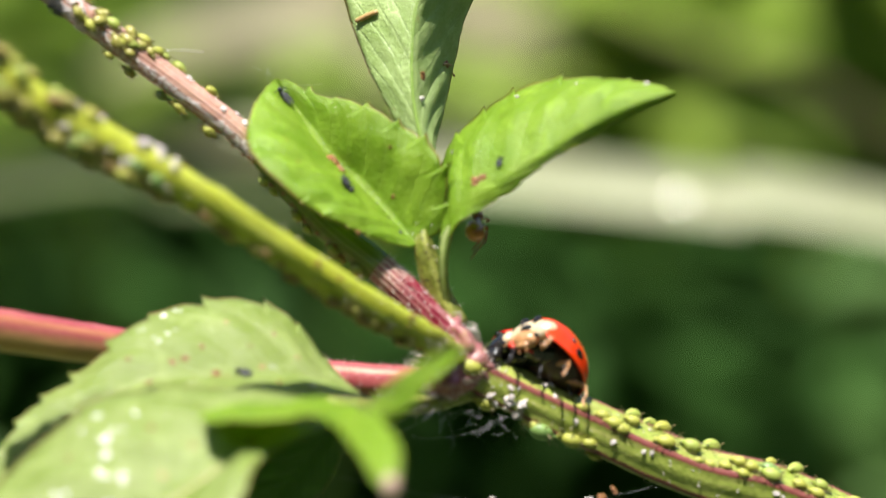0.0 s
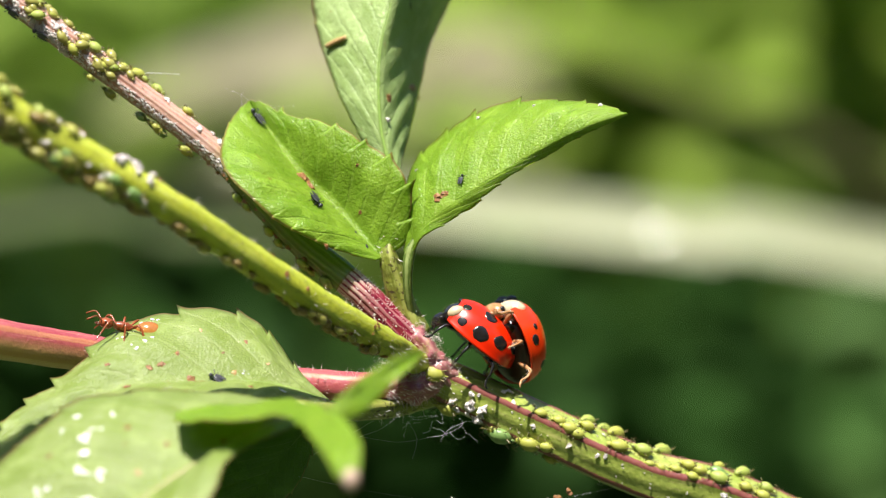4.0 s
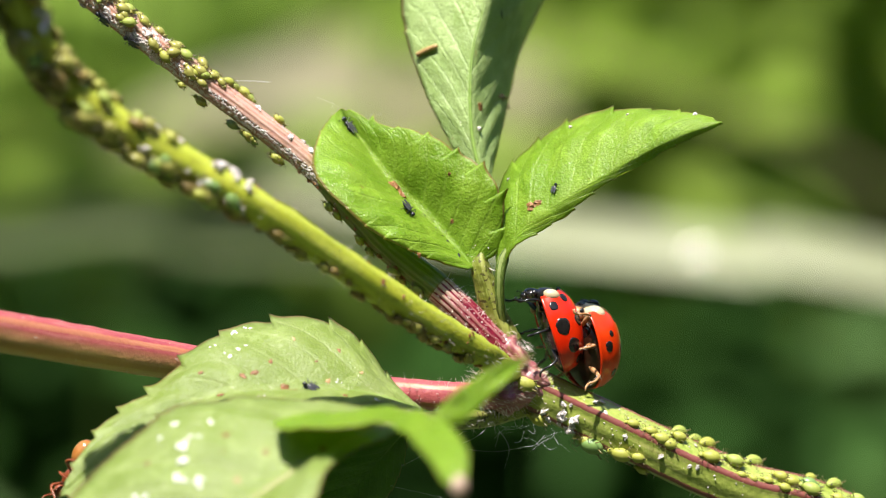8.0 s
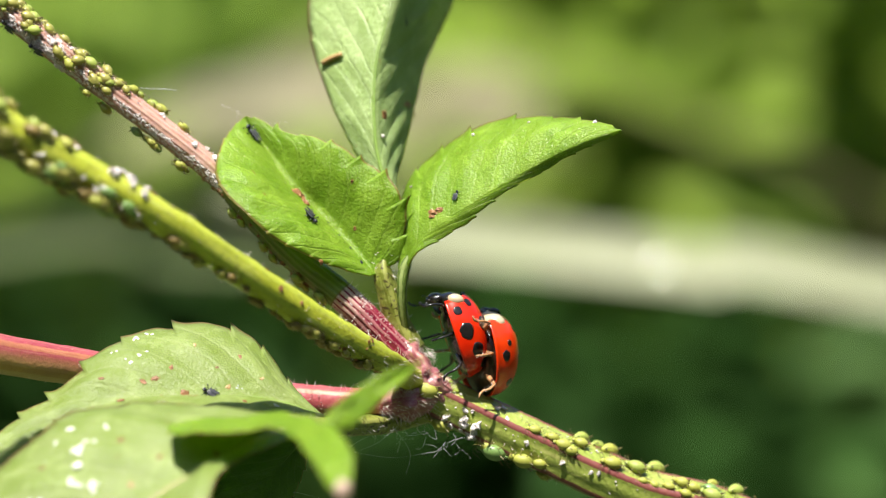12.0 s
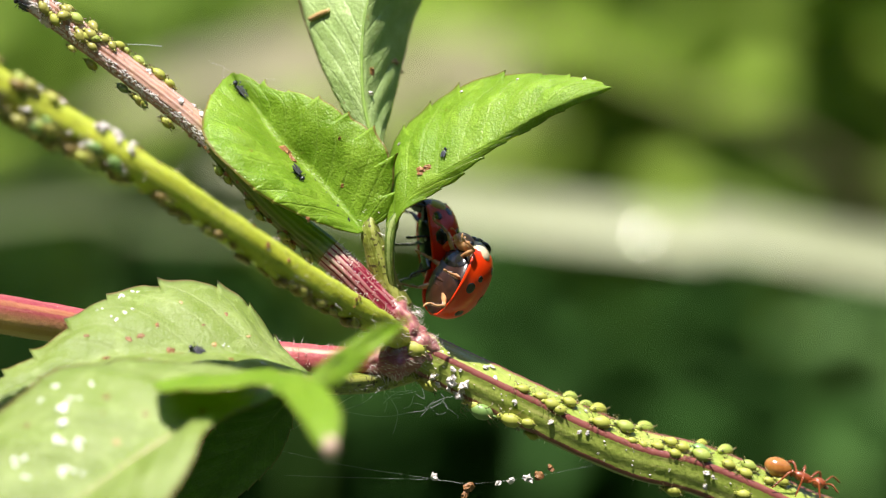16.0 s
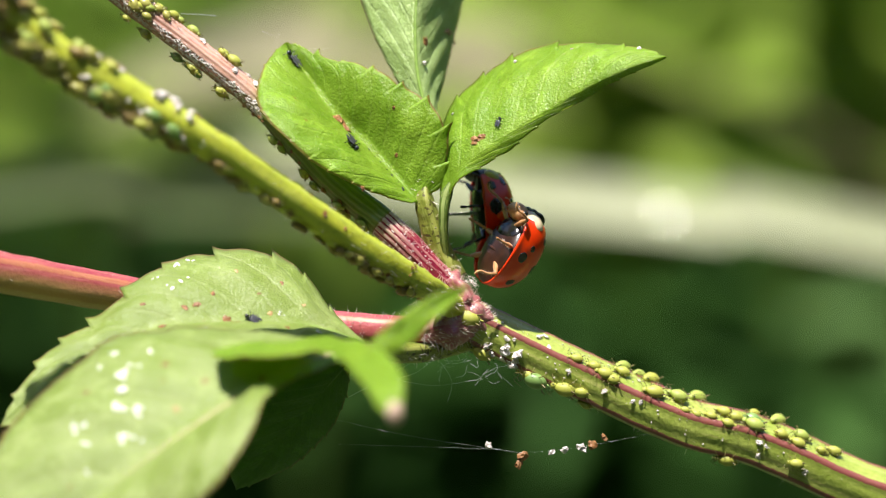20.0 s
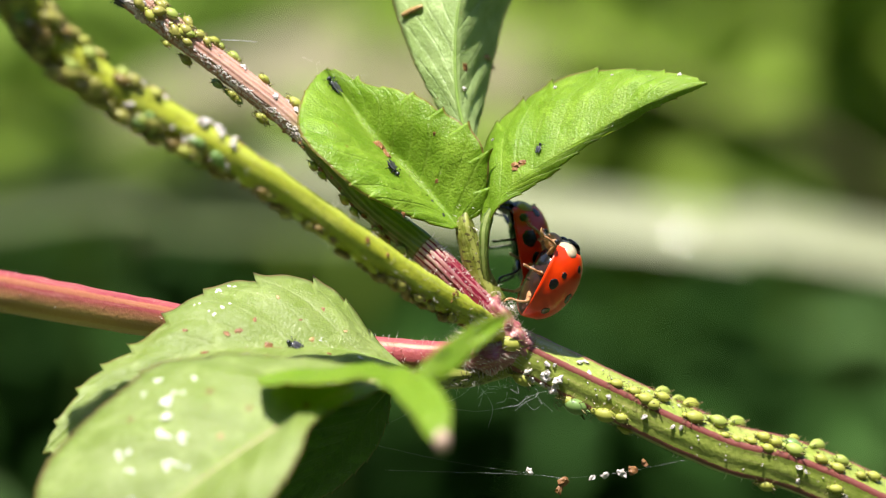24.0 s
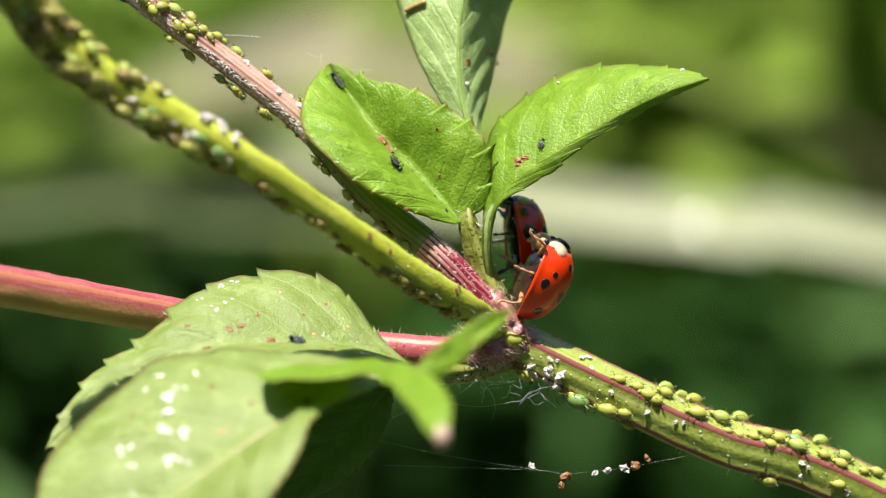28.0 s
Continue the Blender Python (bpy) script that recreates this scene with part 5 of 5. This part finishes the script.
def dead_fly(at, up, ahead, size, label):
    ob = thing("dead_insect", label, "insect", "dead insects on the leaves")
    part("body", ball((-0.2, 0, 0.15), (0.42, 0.17, 0.15), 12, 8), SOOT, ob)
    part("head", ball((0.35, 0, 0.16), (0.16, 0.17, 0.14), 10, 7), SOOT, ob)
    for side in (1, -1):
        part("wing", ball((-0.35, side * 0.16, 0.28), (0.45, 0.14, 0.012), 12, 6), WING, ob, "clear wing")
        for x0, fx in ((0.15, 0.25), (0.0, 0.0), (-0.15, -0.3)):
            part("leg", rod([(x0, side * 0.1, 0.12), (x0 + fx * 0.5, side * 0.4, 0.3), (x0 + fx, side * 0.55, 0.02)], [0.03, 0.025, 0.015], 4, 3), SOOT, ob)
    ob.matrix_basis = sit(at, up, ahead, size)
    return ob


dead_fly(*((-1.96, 2.33, 2.11), (0.68, -0.51, 0.52)), (0.7, 0, -0.6), 0.85, "black dead midge stuck to the leaf")
dead_fly(*((-5.49, 5.01, 6.99), (0.68, -0.51, 0.53)), (-0.4, 0, 0.9), 0.95, "black dead midge on the curled leaf tip")
dead_fly(*((6.25, 1.31, 3.42), (-0.50, -0.79, 0.36)), (0.1, 0, 1), 0.5, "tiny black midge on the leaf")
dead_fly(*((-7.32, -3.67, -7.50), (0.25, -0.83, 0.49)), (-0.8, 0, 0.4), 0.75, "black dead midge on the pale leaf")
dead_fly(*((3.23, 8.01, 13.66), (0.92, -0.38, 0.06)), (0.3, 0, 0.9), 0.65, "tiny black midge on the upright leaf")

dead_fly(*on_stem(RIBBED, ribbed_r, 0.775, 158)[:2], (-0.7, 0, 0.6), 0.8, "black midge clinging under the ribbed stem")
dead_fly(*on_stem(RIBBED, ribbed_r, 0.722, 162)[:2], (-1, 0, 0.25), 0.85, "black midge clinging under the ribbed stem")
for k, ((at, up), size) in enumerate(((((13.92, -0.17, 7.43), (0.90, -0.34, 0.27)), 0.12), (((10.28, 2.17, 7.50), (-0.21, -0.54, 0.81)), 0.08), (((7.19, 4.35, 6.87), (-0.11, -0.49, 0.86)), 0.1), (((3.69, 4.13, 3.91), (-0.89, -0.30, 0.35)), 0.1), (((2.05, 5.69, 6.82), (0.92, -0.38, 0.06)), 0.16))):
    scrap("white_fleck", at, up, size, FLAKE, "small white fleck stuck to the leaf", "fleck", 900 + k, 0.9, "white flecks")
straw_at, straw_up = ((-0.87, 7.40, 11.31), (-0.56, -0.80, 0.15))
straw = part("straw_bit", rod([(-0.72, 0, 0.1), (0, 0.02, 0.12), (0.72, 0, 0.1)], [0.13, 0.15, 0.12], 8), STRAW, None)
straw.matrix_basis = sit(straw_at, straw_up, (1, 0, 0.22), 1.0)
tagged(straw, "short brown straw bit stuck to the leaf", "straw")
straw_at, straw_up = ((3.39, 9.36, 8.71), (0.92, -0.38, 0.06))
straw = part("straw_bit", rod([(-0.6, 0, 0.05), (0, 0.05, 0.08), (0.6, 0, 0.05)], [0.07, 0.08, 0.05], 7), STRAW, None)
straw.matrix_basis = sit(straw_at, straw_up, (1, 0, 0.05), 1.0)
tagged(straw, "thin brown straw bit stuck to the leaf", "straw")


# ---------------------------------------------------------------- spider silk
def thread(points, label="fine spider thread strung between leaf and stem", r=0.0026):
    return solo("spider_thread", tube(bmesh.new(), spline(points, 6), [r, r], 4), SILK, label, "spider thread", "spider threads")


thread([(-11.63, 4.00, 9.47), (-10.62, 4.20, 9.45), (-9.68, 4.50, 9.39)], r=0.011)
thread([(-7.18, 6.00, 8.62), (-6.22, 6.00, 8.20), (-5.42, 6.00, 7.56)])
thread([(-6.22, 6.00, 8.52), (-6.28, 6.00, 7.72), (-5.88, 5.50, 6.75)])
thread([(-5.90, 6.00, 7.56), (-4.30, 6.50, 7.61), (-3.35, 7.00, 7.66)])
thread([(2.39, 2.00, -9.58), (1.13, 1.00, -10.16), (-0.75, 0.00, -11.21), (-2.62, 0.00, -12.15)], r=0.0035)
thread([(3.02, 2.00, -9.48), (1.76, 1.50, -10.50), (0.50, 1.00, -10.95)], r=0.0035)
thread([(2.71, 2.00, -9.58), (3.65, 1.50, -10.97), (3.42, 1.00, -12.20)], r=0.0035)
thread([(0.50, 0.00, -10.90), (2.70, 1.00, -11.26), (4.91, 2.00, -10.99)])
thread([(-2.62, 0.00, -14.49), (5.71, 1.00, -14.77), (7.62, 2.00, -15.03), (11.45, 3.00, -14.65), (17.42, 5.00, -13.53)])
thread([(-2.94, 0.00, -13.09), (1.44, 1.00, -14.08), (7.62, 2.00, -15.03)])
tangle = random.Random(61)
for k in range(18):
    p = Vector((tangle.uniform(2.4, 6.6), tangle.uniform(2.0, 3.0), 0))
    p.z = -8.9 - 0.22 * p.x + tangle.uniform(-0.9, 0.3)
    q = p + Vector((tangle.uniform(-1.3, 1.3), tangle.uniform(-0.3, 0.3), tangle.uniform(-0.8, 0.5)))
    thread([p, p.lerp(q, 0.5) + Vector((tangle.uniform(-.3, .3), 0, tangle.uniform(-.5, .3))), q], "fine white spider thread tangled under the stem joint", tangle.uniform(0.003, 0.0065))
for k, (at, size, mat) in enumerate((((5.71, 1.00, -14.59), 0.25, FLAKE), ((7.62, 2.00, -15.22), 0.3, GRIT), ((7.43, 2.00, -15.66), 0.24, GRIT), ((9.98, 2.50, -14.87), 0.22, FLAKE), ((9.28, 2.50, -15.00), 0.18, FLAKE), ((11.52, 3.00, -14.62), 0.28, GRIT), ((10.95, 3.00, -14.77), 0.3, FLAKE), ((12.21, 3.00, -14.20), 0.2, GRIT))):
    scrap("hanging_scrap", at, (0, -1, 0.2), size, mat, "small scrap of litter hanging in a spider thread", "litter", 700 + k, 0.7, "hanging scraps")


# ---------------------------------------------------------------- what moves
def stand(at, ahead, up):
    """A pose (at in mm) whose x axis runs ahead and whose z axis leans to up."""
    x = Vector(ahead).normalized()
    y = Vector(up).cross(x).normalized()
    z = x.cross(y)
    m = Matrix((x, y, z)).transposed().to_4x4()
    m.translation = Vector(at) * MM
    return m


def motions():
    walk(female, [(t, stand(at, d, u)) for t, at, d, u in (
        (0.0, (7.80, 4.80, -7.74), (-0.78, -0.42, 0.42), (0.42, 0.80, 0.72)),
        (1.0, (7.34, 4.80, -7.39), (-0.78, -0.42, 0.42), (0.42, 0.80, 0.72)),
        (1.5, (7.65, 4.60, -7.22), (-0.80, -0.40, 0.42), (0.48, 0.72, 0.70)),
        (2.0, (7.88, 4.60, -6.77), (-0.82, -0.30, 0.43), (0.48, 0.72, 0.70)),
        (2.5, (7.71, 4.60, -6.16), (-0.85, -0.22, 0.42), (0.55, 0.35, 0.80)),
        (4.5, (6.98, 3.40, -5.40), (-0.65, -0.05, 0.70), (0.70, 0.00, 0.60)),
        (5.0, (6.75, 3.40, -4.77), (-0.55, -0.05, 0.80), (0.80, 0.08, 0.50)),
        (6.0, (6.70, 3.40, -4.47), (-0.30, -0.05, 0.93), (0.82, 0.16, 0.50)),
        (7.0, (6.50, 3.40, -4.77), (-0.30, -0.05, 0.93), (0.86, 0.16, 0.44)),
        (8.0, (6.14, 3.40, -4.78), (-0.30, -0.05, 0.93), (0.86, 0.16, 0.44)),
        (9.0, (6.16, 3.40, -5.02), (-0.30, -0.05, 0.93), (0.86, 0.16, 0.44)),
        (10.0, (6.45, 3.40, -4.46), (-0.30, -0.05, 0.93), (0.86, 0.16, 0.44)),
        (11.0, (6.61, 3.40, -4.91), (-0.30, -0.05, 0.93), (0.86, 0.16, 0.44)),
        (12.0, (6.28, 3.40, -4.67), (-0.30, -0.05, 0.93), (0.86, 0.16, 0.44)),
        (12.5, (6.49, 3.40, -4.42), (-0.30, -0.05, 0.93), (0.86, 0.16, 0.44)),
        (14.5, (5.97, 6.60, -3.77), (-0.35, 0.00, 0.93), (0.90, 0.00, 0.35)),
        (15.0, (5.07, 6.60, -2.01), (-0.12, 0.10, 1.00), (0.95, 0.20, 0.10)),
        (16.0, (5.44, 6.60, -1.87), (-0.10, 0.10, 1.00), (0.95, 0.22, 0.10)),
        (17.0, (5.52, 6.60, -1.91), (-0.10, 0.10, 1.00), (0.95, 0.22, 0.10)),
        (18.0, (5.33, 6.60, -1.79), (-0.10, 0.10, 1.00), (0.95, 0.22, 0.10)),
        (19.0, (5.43, 6.60, -1.75), (-0.10, 0.10, 1.00), (0.95, 0.22, 0.10)),
        (20.0, (5.48, 6.60, -1.86), (-0.10, 0.10, 1.00), (0.95, 0.22, 0.10)),
        (21.0, (5.23, 6.60, -1.74), (-0.10, 0.10, 1.00), (0.95, 0.22, 0.10)),
        (23.5, (5.30, 6.60, -2.27), (-0.15, 0.10, 1.00), (0.95, 0.10, 0.10)),
        (25.0, (5.38, 6.60, -2.16), (-0.15, 0.10, 1.00), (0.95, 0.05, 0.10)),
        (26.0, (5.17, 6.60, -2.19), (-0.15, 0.10, 1.00), (0.95, 0.10, 0.10)),
        (28.0, (4.97, 6.60, -2.20), (-0.12, 0.10, 1.00), (0.95, 0.20, 0.10)),
    )])
    walk(male, [(t, stand(at, d, u)) for t, at, d, u in (
        (0.0, (8.82, 4.00, -7.64), (-0.50, -0.40, 0.75), (0.68, 0.95, 0.42)),
        (1.0, (8.22, 4.00, -7.33), (-0.50, -0.40, 0.75), (0.68, 0.95, 0.42)),
        (1.5, (8.78, 4.00, -7.02), (-0.38, -0.30, 0.85), (0.80, 0.85, 0.34)),
        (2.0, (9.07, 4.00, -6.76), (-0.25, -0.20, 0.93), (0.80, 0.85, 0.34)),
        (2.5, (9.11, 4.00, -6.27), (-0.22, -0.12, 0.95), (0.85, 0.70, 0.30)),
        (4.5, (8.82, 4.20, -5.93), (-0.30, -0.15, 0.93), (0.85, 0.68, 0.30)),
        (5.0, (8.72, 4.20, -5.31), (-0.20, -0.10, 0.95), (0.90, 0.68, 0.25)),
        (6.0, (8.33, 4.20, -5.40), (-0.15, -0.10, 0.97), (0.90, 0.58, 0.20)),
        (7.0, (8.12, 4.20, -5.69), (-0.15, -0.10, 0.97), (0.90, 0.58, 0.20)),
        (8.0, (7.94, 4.20, -5.73), (-0.15, -0.10, 0.97), (0.90, 0.58, 0.20)),
        (9.0, (7.72, 4.20, -6.07), (-0.12, -0.10, 0.97), (0.90, 0.58, 0.20)),
        (10.0, (7.72, 4.20, -5.83), (-0.08, -0.10, 0.97), (0.90, 0.58, 0.15)),
        (11.0, (7.89, 4.20, -5.86), (-0.08, -0.10, 0.97), (0.90, 0.58, 0.15)),
        (12.0, (7.67, 4.20, -5.77), (-0.08, -0.10, 0.97), (0.90, 0.58, 0.15)),
        (12.5, (7.52, 4.20, -5.58), (0.00, -0.10, 0.97), (0.90, 0.58, 0.10)),
        (14.5, (6.69, 3.50, -4.73), (0.12, -0.10, 0.95), (0.90, 0.50, -0.05)),
        (15.0, (5.12, 3.50, -3.67), (0.25, 0.00, 0.95), (0.92, 0.57, -0.25)),
        (16.0, (6.54, 3.50, -3.67), (0.46, -0.05, 0.86), (0.80, 0.47, -0.45)),
        (17.0, (6.63, 3.50, -3.73), (0.50, -0.05, 0.85), (0.80, 0.45, -0.47)),
        (18.0, (6.42, 3.50, -3.66), (0.50, -0.05, 0.85), (0.80, 0.45, -0.47)),
        (19.0, (6.39, 3.50, -3.63), (0.50, -0.05, 0.85), (0.80, 0.45, -0.47)),
        (20.0, (6.47, 3.50, -3.65), (0.50, -0.05, 0.85), (0.80, 0.45, -0.47)),
        (21.0, (6.17, 3.50, -3.73), (0.45, -0.05, 0.87), (0.82, 0.42, -0.43)),
        (21.5, (5.85, 3.50, -4.09), (0.35, -0.05, 0.90), (0.85, 0.42, -0.35)),
        (23.5, (6.83, 3.50, -4.06), (0.36, 0.05, 0.90), (0.86, -0.15, -0.34)),
        (24.0, (6.31, 3.50, -3.95), (0.44, -0.05, 0.88), (0.84, 0.20, -0.40)),
        (24.5, (5.45, 3.50, -4.00), (0.38, -0.05, 0.90), (0.82, 0.30, -0.38)),
        (25.0, (6.97, 3.50, -3.69), (0.38, 0.05, 0.90), (0.86, -0.20, -0.36)),
        (25.5, (5.77, 3.50, -3.91), (0.38, -0.05, 0.90), (0.82, 0.28, -0.38)),
        (26.0, (6.58, 3.50, -3.73), (0.38, 0.05, 0.90), (0.86, -0.10, -0.34)),
        (27.0, (6.24, 3.50, -4.11), (0.42, -0.05, 0.90), (0.84, 0.15, -0.38)),
        (28.0, (5.67, 3.50, -4.24), (0.40, -0.05, 0.90), (0.82, 0.20, -0.38)),
    )])
    walk(runner, [(t, stand(at, d, (0.25, -0.35, 0.9))) for t, at, d in (
        (0.0, (-28.22, -10.00, -3.11), (1, 0.1, -0.15)), (12.8, (-28.22, -10.00, -3.11), (1, 0.1, -0.15)),
        (14.5, (-1.51, 0.00, -7.00), (1, 0.1, -0.15)), (14.8, (2.94, 0.50, -7.88), (1, 0.1, -0.1)),
        (15.0, (3.99, 2.00, -8.11), (0.9, 0, 0.1)), (15.1, (5.43, 2.00, -7.70), (0.9, 0, -0.3)),
        (15.2, (6.41, 2.20, -8.46), (0.9, 0, -0.4)), (15.3, (8.55, 2.80, -8.86), (0.9, 0, -0.4)),
        (15.4, (11.63, 3.50, -9.29), (0.9, 0, -0.35)), (15.5, (14.44, 4.00, -9.80), (0.9, 0, -0.4)),
        (15.6, (16.73, 4.40, -10.97), (0.9, 0, -0.45)), (15.7, (19.09, 4.80, -12.32), (0.9, 0, -0.45)),
        (15.8, (21.14, 5.00, -13.17), (0.9, 0, -0.4)), (15.9, (23.32, 5.20, -14.02), (0.9, 0, -0.35)),
        (16.0, (26.34, 5.50, -14.87), (0.9, 0, -0.35)), (16.2, (30.29, 6.00, -16.02), (0.9, 0, -0.4)),
        (16.6, (47, 6, -26), (0.8, 0.1, -0.5)), (28.0, (60, 8, -34), (0.6, 0.1, -0.8)),
    )])
    walk(stroller, [(t, sit(*on_stem(RIBBED, ribbed_r, f, a), 1.05)) for t, f, a in (
        (0.0, 0.62, 10), (14.0, 0.56, 12), (17.0, 0.545, 18), (20.0, 0.515, 30), (23.0, 0.485, 22), (25.0, 0.470, 16), (28.0, 0.462, 10))])
    walk(climber, [(t, stand(at, d, u)) for t, at, d, u in (
        (0.0, (4.80, 4.60, 0.07), (0.05, 0.95, 0.3), (0.9, 0.0, 0.3)), (0.3, (4.14, 4.50, -2.50), (-0.2, 0.1, -1), (0.9, 0.2, 0)),
        (0.6, (4.25, 4.50, -1.75), (-0.2, 0.2, -1), (0.9, 0.3, 0)), (1.0, (2.99, 5.50, -3.25), (-0.3, 0.1, -1), (0.7, 0.7, 0)),
        (1.6, (4.05, 7.00, -9.44), (-0.6, 0.1, -0.8), (0, 1, 0.2)), (2.0, (1.71, 7.00, -9.66), (-1, -0.1, 0.1), (0, 0.5, -0.9)),
        (3.0, (-7.18, 6.00, -7.02), (-1, -0.15, 0.15), (0, 0.4, 0.9)), (4.0, (-12.36, -1.50, -4.89), (-1, -0.15, 0.2), (0, -0.2, 1)),
        (4.5, (-17.61, -5.00, -3.73), (-1, -0.1, 0.2), (0, -0.2, 1)), (4.9, (-21.47, -8.00, -2.61), (-1, -0.1, 0.2), (0, -0.2, 1)),
        (5.6, (-23.38, -7.00, -3.90), (-0.2, 0.5, -0.9), (-0.2, 0.9, 0.2)), (6.4, (-22.72, -7.00, -5.99), (1, 0.1, -0.1), (0, 0.3, -1)),
        (6.8, (-19.48, -6.00, -6.87), (1, 0.1, -0.1), (0, 0.3, -1)), (7.2, (-17.15, -5.00, -7.14), (0.9, 0.1, -0.3), (0, 0.3, -1)),
        (7.6, (-17.47, -4.00, -8.98), (-0.1, 0.1, -1), (-0.9, 0.3, 0)), (8.0, (-20.23, -3.00, -12.36), (-0.5, 0.1, -0.8), (-0.8, 0.2, 0.5)),
        (8.5, (-20.96, -4.00, -14.12), (-0.3, 0.4, -0.9), (-0.6, 0.8, 0.2)), (9.5, (-19.01, -2.00, -17.31), (0.4, 0.2, -0.9), (-0.3, 0.9, 0)),
        (28.0, (-17.16, -2.00, -19.17), (0.6, 0.2, -0.8), (-0.2, 0.9, 0)),
    )])


motions()
